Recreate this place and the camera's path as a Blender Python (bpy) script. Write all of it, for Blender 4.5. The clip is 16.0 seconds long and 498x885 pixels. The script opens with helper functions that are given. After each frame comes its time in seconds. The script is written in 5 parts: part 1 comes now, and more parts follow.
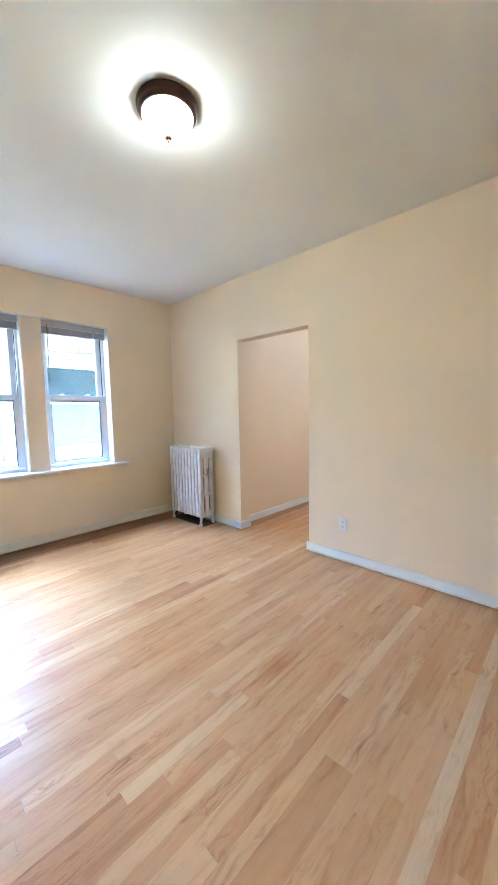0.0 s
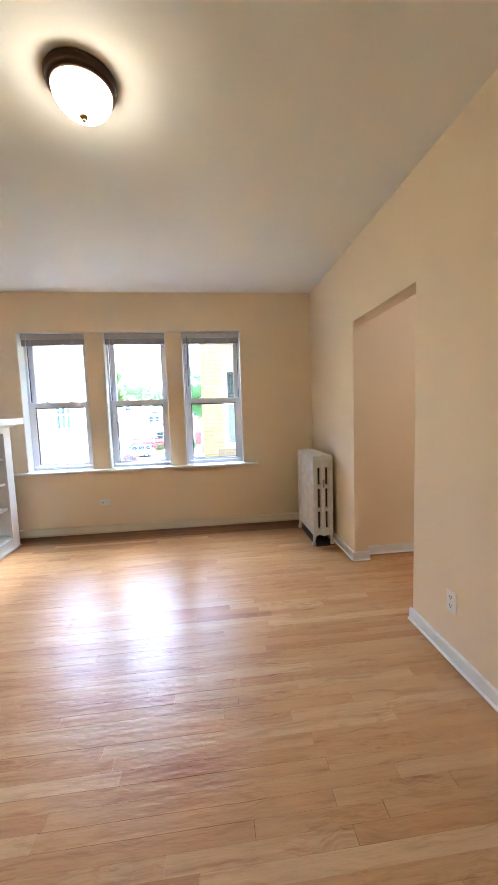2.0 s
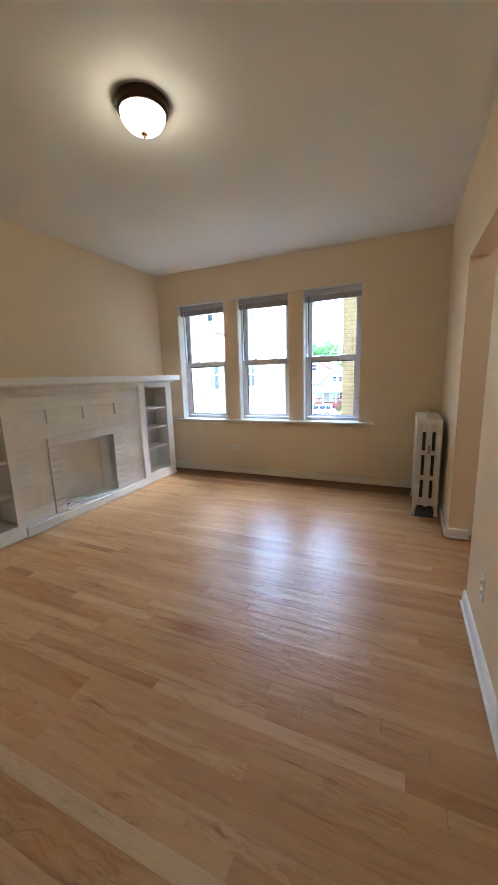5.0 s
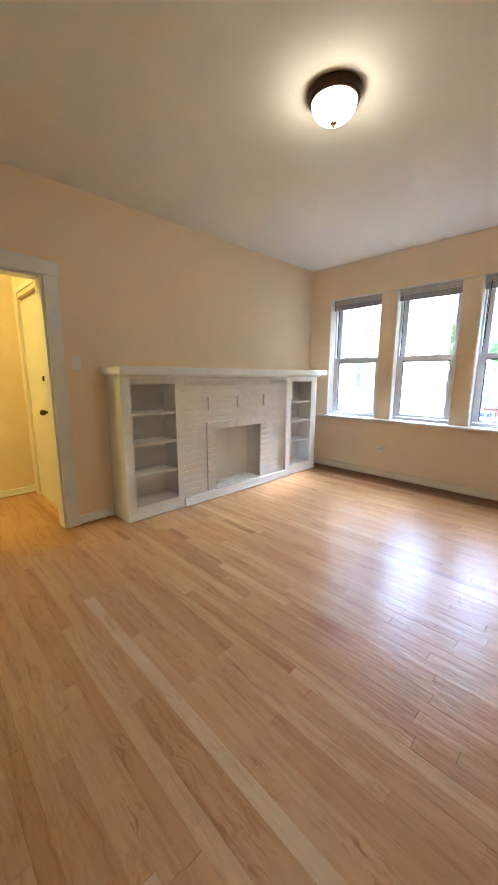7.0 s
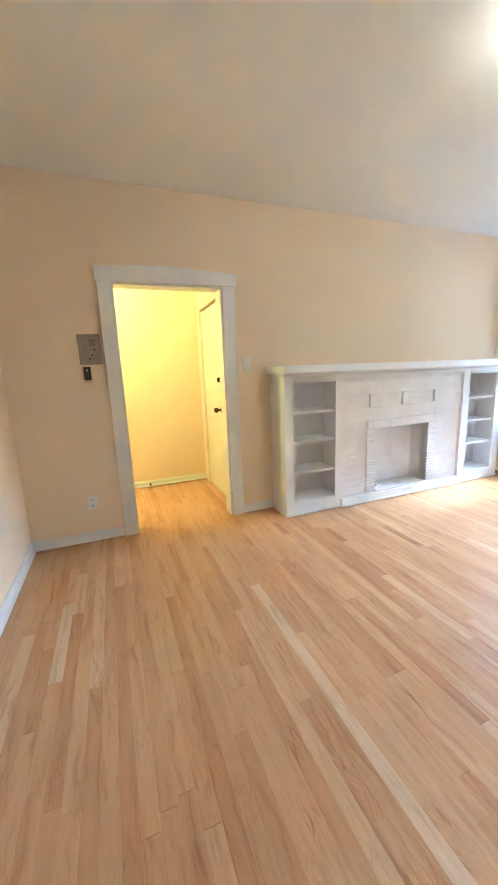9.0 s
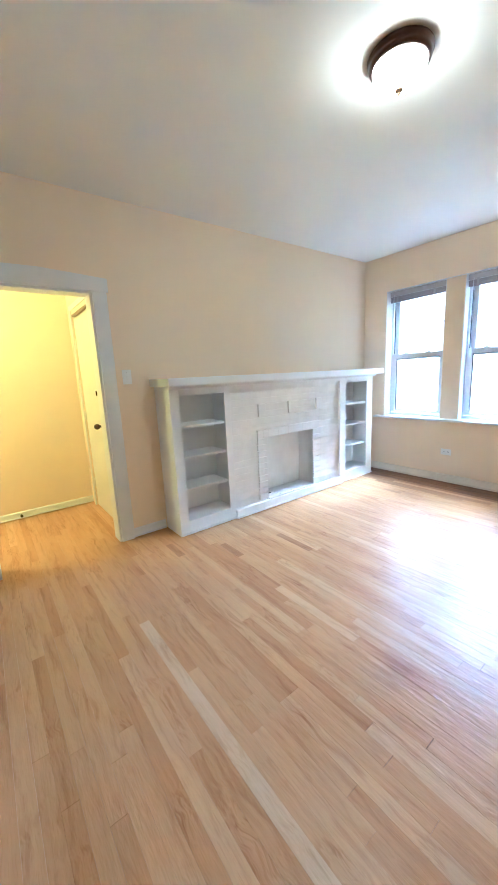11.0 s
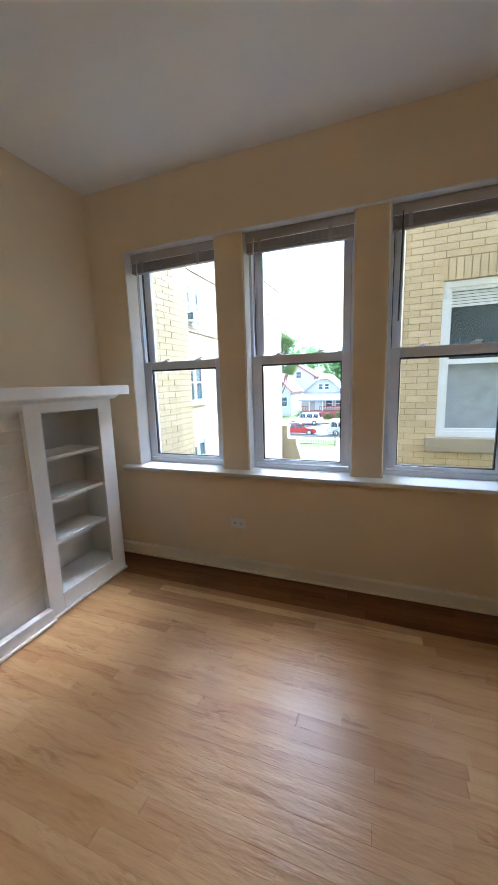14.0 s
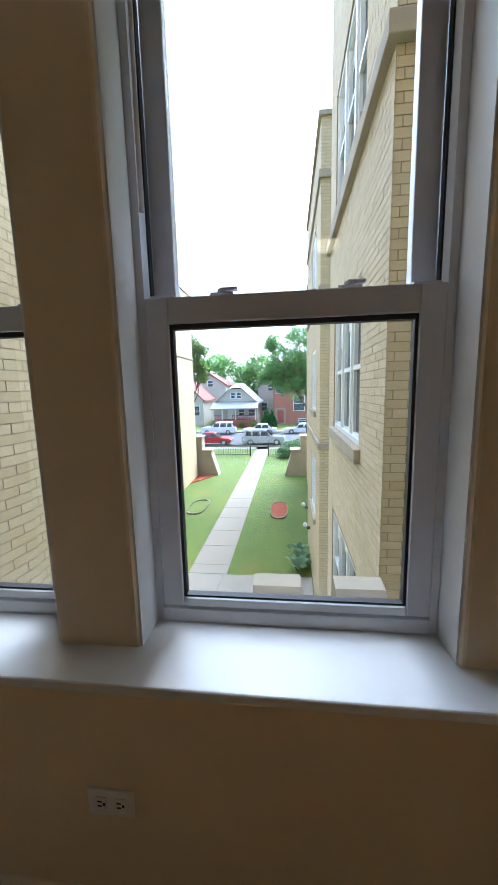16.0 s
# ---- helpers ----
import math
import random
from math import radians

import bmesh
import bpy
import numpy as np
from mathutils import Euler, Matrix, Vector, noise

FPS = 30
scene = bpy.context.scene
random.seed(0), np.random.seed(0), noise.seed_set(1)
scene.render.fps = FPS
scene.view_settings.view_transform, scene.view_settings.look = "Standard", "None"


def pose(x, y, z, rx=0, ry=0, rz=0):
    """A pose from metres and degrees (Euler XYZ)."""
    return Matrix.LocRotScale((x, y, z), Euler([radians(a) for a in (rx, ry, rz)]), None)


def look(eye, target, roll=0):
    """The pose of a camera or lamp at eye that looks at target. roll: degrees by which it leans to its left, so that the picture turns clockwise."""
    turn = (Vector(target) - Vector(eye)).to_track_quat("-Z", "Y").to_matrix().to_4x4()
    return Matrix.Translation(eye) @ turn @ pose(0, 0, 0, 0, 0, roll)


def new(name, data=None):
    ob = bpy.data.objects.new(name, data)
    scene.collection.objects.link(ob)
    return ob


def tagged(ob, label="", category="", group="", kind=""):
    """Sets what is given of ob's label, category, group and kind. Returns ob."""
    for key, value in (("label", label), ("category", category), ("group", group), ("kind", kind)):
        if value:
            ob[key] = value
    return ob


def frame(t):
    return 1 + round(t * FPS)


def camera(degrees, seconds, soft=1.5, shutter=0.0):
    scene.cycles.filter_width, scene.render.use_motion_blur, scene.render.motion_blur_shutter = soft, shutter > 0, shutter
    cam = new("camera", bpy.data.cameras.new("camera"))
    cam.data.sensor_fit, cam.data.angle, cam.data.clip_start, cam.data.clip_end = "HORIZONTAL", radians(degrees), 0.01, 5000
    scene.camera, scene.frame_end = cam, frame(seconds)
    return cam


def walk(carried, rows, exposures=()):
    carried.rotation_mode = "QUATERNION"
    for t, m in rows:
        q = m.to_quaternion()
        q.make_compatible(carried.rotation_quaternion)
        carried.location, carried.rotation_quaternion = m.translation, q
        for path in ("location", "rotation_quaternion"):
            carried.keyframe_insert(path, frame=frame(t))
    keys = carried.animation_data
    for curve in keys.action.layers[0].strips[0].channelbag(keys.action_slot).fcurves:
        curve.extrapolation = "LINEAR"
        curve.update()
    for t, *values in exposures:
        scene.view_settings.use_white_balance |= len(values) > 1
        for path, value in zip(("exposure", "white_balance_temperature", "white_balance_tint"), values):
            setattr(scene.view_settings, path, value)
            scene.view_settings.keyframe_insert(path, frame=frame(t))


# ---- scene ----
cam = camera(70.9, 16.0)
PATH = [
    (0, (0.871, 1.075, 1.332), (-0.509, 2.511, 1.147), -1.1),
    (0.5, (0.962, 1.44, 1.319), (-0.732, 2.491, 1.159), -1.2),
    (1, (0.981, 1.8, 1.349), (-0.892, 2.467, 1.138), -0.3),
    (1.5, (0.974, 2.183, 1.372), (-0.966, 2.641, 1.207), -0.7),
    (2, (1.032, 2.544, 1.363), (-0.948, 2.757, 1.182), -1.9),
    (2.5, (1.069, 2.869, 1.375), (-0.922, 2.895, 1.186), -0.6),
    (3, (1.041, 3.084, 1.373), (-0.945, 2.936, 1.196), -1.6),
    (3.2, (1.038, 3.137, 1.388), (-0.942, 2.942, 1.185), -1.9),
    (5.3, (1.168, 3.397, 1.295), (-0.583, 2.51, 0.912), -1.2),
    (5.5, (1.175, 3.37, 1.286), (-0.546, 2.43, 0.895), -0.7),
    (6, (1.177, 3.33, 1.279), (-0.452, 2.242, 0.877), -0.1),
    (6.5, (1.185, 3.3, 1.288), (-0.329, 2.052, 0.898), -0.2),
    (7, (1.212, 3.27, 1.289), (-0.168, 1.871, 0.914), 0.1),
    (7.5, (1.237, 3.23, 1.306), (0.037, 1.676, 0.922), -0.7),
    (8, (1.277, 3.193, 1.321), (0.303, 1.489, 0.937), -1.0),
    (8.2, (1.301, 3.179, 1.317), (0.425, 1.422, 0.934), -1.4),
    (10.3, (1.267, 3.132, 1.341), (0.622, 1.28, 0.949), -2.6),
    (10.5, (1.225, 3.119, 1.349), (0.416, 1.331, 0.965), -3.1),
    (11, (1.128, 3.102, 1.361), (-0.049, 1.531, 0.981), -2.8),
    (11.5, (1.028, 3.042, 1.334), (-0.42, 1.713, 0.967), -3.6),
    (12, (0.743, 2.97, 1.337), (-0.877, 1.866, 0.938), -4.1),
    (12.5, (0.358, 2.818, 1.37), (-1.333, 1.849, 0.921), -3.3),
    (13, (-0.053, 2.591, 1.425), (-1.838, 1.784, 1.018), -2.6),
    (13.5, (-0.474, 2.407, 1.382), (-2.305, 1.683, 1.031), -3.1),
    (14, (-0.917, 2.237, 1.346), (-2.757, 1.528, 1.014), -1.8),
    (14.5, (-1.309, 2.053, 1.337), (-3.207, 1.498, 1.038), -1.7),
    (15, (-1.712, 1.898, 1.32), (-3.635, 1.432, 1.034), -2.6),
    (15.5, (-2.087, 1.789, 1.325), (-4.024, 1.383, 1.036), -2.0),
    (16, (-2.451, 1.718, 1.322), (-4.416, 1.488, 1.025), -1.4),
]
EXPOSURES = [(0.0, 6.3, 3900, 4), (1.0, 5.8, 4200, 6), (2.5, 5.62, 4750, 9), (3.0, 5.28, 4750, 9), (5.5, 5.0, 4600, 7), (6.5, 5.25, 4650, 8), (7.0, 5.6, 4700, 8), (8.0, 6.22, 4550, 8), (10.5, 6.55, 3600, 4), (11.5, 5.98, 4150, 5), (12.0, 5.5, 4400, 6), (12.5, 4.82, 4450, 7), (13.5, 4.25, 4650, 7), (14.5, 4.4, 4850, 9), (15.0, 4.4, 4950, 10), (15.5, 3.92, 4750, 8), (16.0, 3.2, 5000, 6)]
walk(cam, [(t, look(eye, target, roll)) for t, eye, target, roll in PATH], EXPOSURES)

# strengths of the place's lights; PASSAGE is for an added, unseen one
SKY, SUN, DOME, HALL, PASSAGE = 0.11, 0.13, 0.95, 5.2, 3.0
# ---- light ----
world = bpy.data.worlds.new("overcast_sky")
scene.world = world
world.use_nodes = True
wn = world.node_tree.nodes
wl = world.node_tree.links
sky = wn.new("ShaderNodeTexSky")
sky.sky_type = "NISHITA"
sky.sun_disc = False
sky.sun_elevation = radians(52)
sky.sun_rotation = radians(300)
sky.dust_density = 6.0
sky.air_density = 1.0
hsv = wn.new("ShaderNodeHueSaturation")
hsv.inputs["Saturation"].default_value = 0.5
wl.new(sky.outputs["Color"], hsv.inputs["Color"])
wl.new(hsv.outputs["Color"], wn["Background"].inputs["Color"])
wn["Background"].inputs["Strength"].default_value = SKY

sun_data = bpy.data.lights.new("sun", "SUN")
sun_data.energy, sun_data.angle, sun_data.color = SUN, radians(60), (1.0, 0.97, 0.92)
sun = new("sun", sun_data)
sun.matrix_basis = look((-20, 10, 30), (-20 + 0.12, 10 + 0.08, 30 - 1.0))


# ---- materials ----
def mat_new(name):
    m = bpy.data.materials.new(name)
    m.use_nodes = True
    return m, m.node_tree.nodes, m.node_tree.links, m.node_tree.nodes["Principled BSDF"]


def coords(n, l, scale=(1, 1, 1)):
    """World-space coordinates, so that every grain has its real size."""
    geo = n.new("ShaderNodeNewGeometry")
    mp = n.new("ShaderNodeMapping")
    mp.inputs["Scale"].default_value = scale
    l.new(geo.outputs["Position"], mp.inputs["Vector"])
    return mp.outputs["Vector"]


def noise_node(n, l, vec, scale, detail=4.0, rough=0.55):
    t = n.new("ShaderNodeTexNoise")
    t.inputs["Scale"].default_value = scale
    t.inputs["Detail"].default_value = detail
    t.inputs["Roughness"].default_value = rough
    l.new(vec, t.inputs["Vector"])
    return t.outputs["Fac"]


def ramp(n, l, fac, stops):
    r = n.new("ShaderNodeValToRGB")
    while len(r.color_ramp.elements) < len(stops):
        r.color_ramp.elements.new(0.5)
    for e, (p, c) in zip(r.color_ramp.elements, stops):
        e.position, e.color = p, (*c, 1)
    l.new(fac, r.inputs["Fac"])
    return r.outputs["Color"]


def bump(n, l, height, strength, distance, bsdf, normal=None):
    b = n.new("ShaderNodeBump")
    b.inputs["Strength"].default_value = strength
    b.inputs["Distance"].default_value = distance
    l.new(height, b.inputs["Height"])
    if normal is not None:
        l.new(normal, b.inputs["Normal"])
    l.new(b.outputs["Normal"], bsdf.inputs["Normal"])
    return b.outputs["Normal"]


def piece_random(n, l):
    """A number for each piece: the object's own and the mesh island's together."""
    info = n.new("ShaderNodeObjectInfo")
    geo = n.new("ShaderNodeNewGeometry")
    add = n.new("ShaderNodeMath")
    add.operation = "ADD"
    l.new(info.outputs["Random"], add.inputs[0])
    l.new(geo.outputs["Random Per Island"], add.inputs[1])
    fr = n.new("ShaderNodeMath")
    fr.operation = "FRACT"
    l.new(add.outputs[0], fr.inputs[0])
    return fr.outputs[0]


def mixed(n, l, fac, a, b, mode="MIX"):
    m = n.new("ShaderNodeMix")
    m.data_type, m.blend_type = "RGBA", mode
    for v, i in ((fac, 0), (a, 6), (b, 7)):
        if isinstance(v, (int, float)):
            m.inputs[i].default_value = v
        elif isinstance(v, tuple):
            m.inputs[i].default_value = (*v, 1)
        else:
            l.new(v, m.inputs[i])
    return m.outputs[2]


def surface(name, colour, rough=0.5, metal=0.0, vary=0.08, scale=3.0, fine=120.0, relief=0.15, depth=0.001, rough_vary=0.08, spec=0.5):
    """A plain surface with stains at one scale and grain at another."""
    m, n, l, b = mat_new(name)
    v = coords(n, l)
    big = noise_node(n, l, v, scale, 5)
    small = noise_node(n, l, v, fine, 3)
    lo = tuple(max(c * (1 - vary), 0) for c in colour)
    hi = tuple(min(c * (1 + vary), 1) for c in colour)
    l.new(ramp(n, l, big, [(0.3, lo), (0.7, hi)]), b.inputs["Base Color"])
    mr = n.new("ShaderNodeMapRange")
    mr.inputs["To Min"].default_value = max(rough - rough_vary, 0.02)
    mr.inputs["To Max"].default_value = min(rough + rough_vary, 1)
    l.new(big, mr.inputs["Value"])
    l.new(mr.outputs["Result"], b.inputs["Roughness"])
    b.inputs["Metallic"].default_value = metal
    b.inputs["Specular IOR Level"].default_value = spec
    if relief:
        bump(n, l, small, relief, depth, b)
    return m


def wood_floor(name, stops, spot=None):
    """Oak strips: a tone for each board, cathedral figure in places, pores, knots, a satin lacquer."""
    m, n, l, b = mat_new(name)
    rnd = piece_random(n, l)
    off = n.new("ShaderNodeCombineXYZ")
    sc = n.new("ShaderNodeMath")
    sc.operation = "MULTIPLY"
    sc.inputs[1].default_value = 37.0
    l.new(rnd, sc.inputs[0])
    l.new(sc.outputs[0], off.inputs[0])
    l.new(sc.outputs[0], off.inputs[1])
    geo = n.new("ShaderNodeNewGeometry")
    add = n.new("ShaderNodeVectorMath")
    l.new(geo.outputs["Position"], add.inputs[0])
    l.new(off.outputs[0], add.inputs[1])

    def stretched(sx, sy, push, warp_scale):
        mp = n.new("ShaderNodeMapping")
        mp.inputs["Scale"].default_value = (sx, sy, 1)
        l.new(add.outputs[0], mp.inputs["Vector"])
        warp = n.new("ShaderNodeTexNoise")
        warp.inputs["Scale"].default_value = warp_scale
        warp.inputs["Detail"].default_value = 2.0
        l.new(add.outputs[0], warp.inputs["Vector"])
        v = n.new("ShaderNodeVectorMath")
        v.operation = "MULTIPLY_ADD"
        v.inputs[1].default_value = (push, push * 0.5, 0.0)
        l.new(warp.outputs["Color"], v.inputs[0])
        l.new(mp.outputs[0], v.inputs[2])
        return v.outputs[0]

    grain = noise_node(n, l, stretched(20, 1.3, 1.4, 4.0), 1.5, 5, 0.6)
    pores = noise_node(n, l, stretched(170, 6, 0.0, 1.0), 2.0, 3, 0.6)
    swirl = noise_node(n, l, stretched(34, 5.0, 3.0, 6.0), 1.2, 3, 0.7)
    where = noise_node(n, l, add.outputs[0], 2.6, 2)
    some = ramp(n, l, where, [(0.50, (0, 0, 0)), (0.66, (0.8, 0.8, 0.8))])
    tone = ramp(n, l, rnd, stops)
    figure = ramp(n, l, grain, [(0.25, (0.66, 0.54, 0.42)), (0.46, (0.98, 0.97, 0.96)), (0.75, (1.10, 1.10, 1.09))])
    col = mixed(n, l, 0.95, tone, figure, "MULTIPLY")
    lines = ramp(n, l, swirl, [(0.34, (0.62, 0.49, 0.36)), (0.47, (1.0, 1.0, 1.0)), (0.53, (1.0, 1.0, 1.0)), (0.62, (0.78, 0.68, 0.56))])
    col = mixed(n, l, some, col, lines, "MULTIPLY")
    dark = ramp(n, l, pores, [(0.28, (0.76, 0.66, 0.55)), (0.44, (1, 1, 1))])
    col = mixed(n, l, 0.55, col, dark, "MULTIPLY")
    wide = noise_node(n, l, coords(n, l, (1, 0.6, 1)), 1.4, 4)
    patch = ramp(n, l, wide, [(0.3, (0.86, 0.78, 0.70)), (0.6, (1, 1, 1))])
    col = mixed(n, l, 0.75, col, patch, "MULTIPLY")
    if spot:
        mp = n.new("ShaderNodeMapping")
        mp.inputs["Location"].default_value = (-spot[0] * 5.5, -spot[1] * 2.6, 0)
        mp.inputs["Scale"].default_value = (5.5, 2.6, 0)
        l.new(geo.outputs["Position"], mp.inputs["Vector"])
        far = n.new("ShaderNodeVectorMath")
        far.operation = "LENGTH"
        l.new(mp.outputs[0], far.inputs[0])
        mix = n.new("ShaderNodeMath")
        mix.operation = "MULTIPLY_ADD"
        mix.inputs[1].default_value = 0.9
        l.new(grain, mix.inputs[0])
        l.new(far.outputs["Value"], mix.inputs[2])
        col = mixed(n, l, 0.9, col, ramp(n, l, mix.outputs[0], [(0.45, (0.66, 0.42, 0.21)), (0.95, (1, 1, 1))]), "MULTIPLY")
    l.new(col, b.inputs["Base Color"])
    mr = n.new("ShaderNodeMapRange")
    mr.inputs["To Min"].default_value = 0.26
    mr.inputs["To Max"].default_value = 0.36
    l.new(wide, mr.inputs["Value"])
    l.new(mr.outputs[0], b.inputs["Roughness"])
    b.inputs["Specular IOR Level"].default_value = 0.33
    wave = noise_node(n, l, coords(n, l, (13, 2.4, 1)), 2.2, 3)
    nrm = bump(n, l, wave, 0.55, 0.0072, b)
    nrm = bump(n, l, swirl, 0.12, 0.0012, b, nrm)
    nrm = bump(n, l, grain, 0.15, 0.002, b, nrm)
    bump(n, l, pores, 0.12, 0.0006, b, nrm)
    return m


def brick_surface(name, lo, hi, rough=0.8):
    m, n, l, b = mat_new(name)
    v = coords(n, l)
    rnd = piece_random(n, l)
    stain = noise_node(n, l, v, 9, 5)
    grit = noise_node(n, l, v, 220, 3)
    col = ramp(n, l, rnd, [(0.0, lo), (0.6, tuple((p + q) / 2 for p, q in zip(lo, hi))), (1.0, hi)])
    col = mixed(n, l, 0.5, col, ramp(n, l, stain, [(0.3, (0.86, 0.84, 0.8)), (0.65, (1.05, 1.05, 1.05))]), "MULTIPLY")
    l.new(col, b.inputs["Base Color"])
    b.inputs["Roughness"].default_value = rough
    bump(n, l, grit, 0.35, 0.002, b)
    return m


def far_brick(name, a, c, mortar, turned=False):
    """Brick courses of a wall far off, in true size."""
    m, n, l, b = mat_new(name)
    geo = n.new("ShaderNodeNewGeometry")
    sep = n.new("ShaderNodeSeparateXYZ")
    l.new(geo.outputs["Position"], sep.inputs[0])
    add = n.new("ShaderNodeMath")
    add.operation = "ADD"
    l.new(sep.outputs["X"], add.inputs[0])
    l.new(sep.outputs["Y"], add.inputs[1])
    com = n.new("ShaderNodeCombineXYZ")
    l.new(add.outputs[0], com.inputs[0])
    l.new(sep.outputs["Z"], com.inputs[1])
    t = n.new("ShaderNodeTexBrick")
    t.inputs["Scale"].default_value = 1.0
    t.inputs["Brick Width"].default_value = 0.21
    t.inputs["Row Height"].default_value = 0.0675
    t.inputs["Mortar Size"].default_value = 0.006
    t.inputs["Color1"].default_value = (*a, 1)
    t.inputs["Color2"].default_value = (*c, 1)
    t.inputs["Mortar"].default_value = (*mortar, 1)
    l.new(com.outputs[0], t.inputs["Vector"])
    stain = noise_node(n, l, coords(n, l), 0.8, 5)
    col = mixed(n, l, 0.5, t.outputs["Color"], ramp(n, l, stain, [(0.3, (0.85, 0.84, 0.82)), (0.7, (1.05, 1.05, 1.05))]), "MULTIPLY")
    l.new(col, b.inputs["Base Color"])
    b.inputs["Roughness"].default_value = 0.85
    bump(n, l, t.outputs["Fac"], -0.4, 0.006, b)
    return m


def glass_clear(name):
    m, n, l, b = mat_new(name)
    n.remove(b)
    out = n["Material Output"]
    tr = n.new("ShaderNodeBsdfTransparent")
    tr.inputs["Color"].default_value = (0.97, 0.98, 0.98, 1)
    gl = n.new("ShaderNodeBsdfGlossy")
    gl.inputs["Roughness"].default_value = 0.02
    mx = n.new("ShaderNodeMixShader")
    mx.inputs[0].default_value = 0.03
    l.new(tr.outputs[0], mx.inputs[1])
    l.new(gl.outputs[0], mx.inputs[2])
    l.new(mx.outputs[0], out.inputs["Surface"])
    return m


def glow(name, colour, strength):
    m, n, l, b = mat_new(name)
    b.inputs["Base Color"].default_value = (0.9, 0.88, 0.8, 1)
    b.inputs["Roughness"].default_value = 0.3
    b.inputs["Emission Color"].default_value = (*colour, 1)
    b.inputs["Emission Strength"].default_value = strength
    return m


def grass_surface():
    m, n, l, b = mat_new("lawn")
    v = coords(n, l)
    big = noise_node(n, l, v, 0.7, 5)
    small = noise_node(n, l, v, 30, 4)
    mid = noise_node(n, l, v, 5, 4)
    mown = noise_node(n, l, coords(n, l, (0.3, 2.4, 1)), 1.0, 2)
    col = ramp(n, l, big, [(0.3, (0.062, 0.100, 0.008)), (0.55, (0.084, 0.122, 0.010)), (0.75, (0.14, 0.134, 0.02))])
    col = mixed(n, l, 0.7, col, ramp(n, l, mid, [(0.35, (0.70, 0.74, 0.6)), (0.65, (1.15, 1.12, 1.0))]), "MULTIPLY")
    col = mixed(n, l, 0.6, col, ramp(n, l, mown, [(0.35, (0.82, 0.86, 0.8)), (0.65, (1.1, 1.08, 1.0))]), "MULTIPLY")
    col = mixed(n, l, 0.8, col, ramp(n, l, small, [(0.3, (0.5, 0.55, 0.4)), (0.7, (1.3, 1.25, 1.1))]), "MULTIPLY")
    l.new(col, b.inputs["Base Color"])
    b.inputs["Roughness"].default_value = 0.9
    bump(n, l, small, 0.25, 0.01, b)
    return m


def leaf_surface(name, lo, hi):
    """Leaves that let part of the light through."""
    m, n, l, b = mat_new(name)
    rnd = piece_random(n, l)
    col = ramp(n, l, rnd, [(0, lo), (1, hi)])
    l.new(col, b.inputs["Base Color"])
    b.inputs["Roughness"].default_value = 0.55
    tr = n.new("ShaderNodeBsdfTranslucent")
    l.new(col, tr.inputs["Color"])
    mx = n.new("ShaderNodeMixShader")
    mx.inputs[0].default_value = 0.45
    l.new(b.outputs[0], mx.inputs[1])
    l.new(tr.outputs[0], mx.inputs[2])
    l.new(mx.outputs[0], n["Material Output"].inputs["Surface"])
    return m


M_WALL = surface("cream_wall_paint", (0.85, 0.70, 0.475), 0.62, vary=0.02, scale=1.2, fine=140, relief=0.10, depth=0.0008)
M_CEIL = surface("ceiling_paint", (0.815, 0.78, 0.70), 0.75, vary=0.02, scale=0.9, fine=90, relief=0.10, depth=0.001)
M_TRIM = surface("white_trim_paint", (0.80, 0.79, 0.765), 0.35, vary=0.025, scale=5, fine=60, relief=0.10, depth=0.0008)
M_BASEW = surface("cream_white_base_paint", (0.82, 0.725, 0.565), 0.4, vary=0.03, scale=5, fine=60, relief=0.1)
M_STONE = surface("edging_stone", (0.16, 0.14, 0.10), 0.9, vary=0.2, scale=10, fine=80, relief=0.4)
M_BUILTIN = surface("white_builtin_paint", (0.86, 0.85, 0.825), 0.42, vary=0.03, scale=4, fine=45, relief=0.15, depth=0.001)
M_PBRICK = surface("white_painted_brick", (0.85, 0.84, 0.815), 0.45, vary=0.05, scale=7, fine=70, relief=0.35, depth=0.002)
M_HEARTH = surface("painted_hearth", (0.74, 0.74, 0.73), 0.55, vary=0.10, scale=9, fine=60, relief=0.3, depth=0.002)
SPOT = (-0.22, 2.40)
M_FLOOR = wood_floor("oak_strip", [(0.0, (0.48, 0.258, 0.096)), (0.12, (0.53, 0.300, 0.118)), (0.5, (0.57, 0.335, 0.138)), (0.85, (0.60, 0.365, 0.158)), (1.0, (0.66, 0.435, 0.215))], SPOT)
M_PALE = wood_floor("pale_oak_strip", [(0.0, (0.65, 0.465, 0.255)), (1.0, (0.69, 0.50, 0.285))])
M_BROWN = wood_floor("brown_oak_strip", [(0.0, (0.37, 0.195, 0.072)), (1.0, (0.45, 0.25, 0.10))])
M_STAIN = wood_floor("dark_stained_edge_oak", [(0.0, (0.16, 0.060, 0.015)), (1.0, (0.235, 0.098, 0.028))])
M_SUB = surface("subfloor", (0.06, 0.04, 0.025), 0.9)
M_VINYL = surface("grey_window_vinyl", (0.70, 0.70, 0.735), 0.36, vary=0.04, scale=6, relief=0.05)
M_VSEAM = surface("dark_gasket", (0.03, 0.03, 0.032), 0.6)
M_RAIL = surface("beige_blind_rail", (0.50, 0.465, 0.45), 0.45, vary=0.04, scale=12, relief=0.05)
M_BLIND = surface("grey_blind_slat", (0.34, 0.31, 0.325), 0.45, vary=0.05, scale=12, relief=0.05)
M_TAPE = surface("pale_ladder_tape", (0.45, 0.42, 0.43), 0.8, vary=0.05)
M_WANDW = surface("clear_plastic_wand", (0.72, 0.72, 0.74), 0.25, vary=0.02)
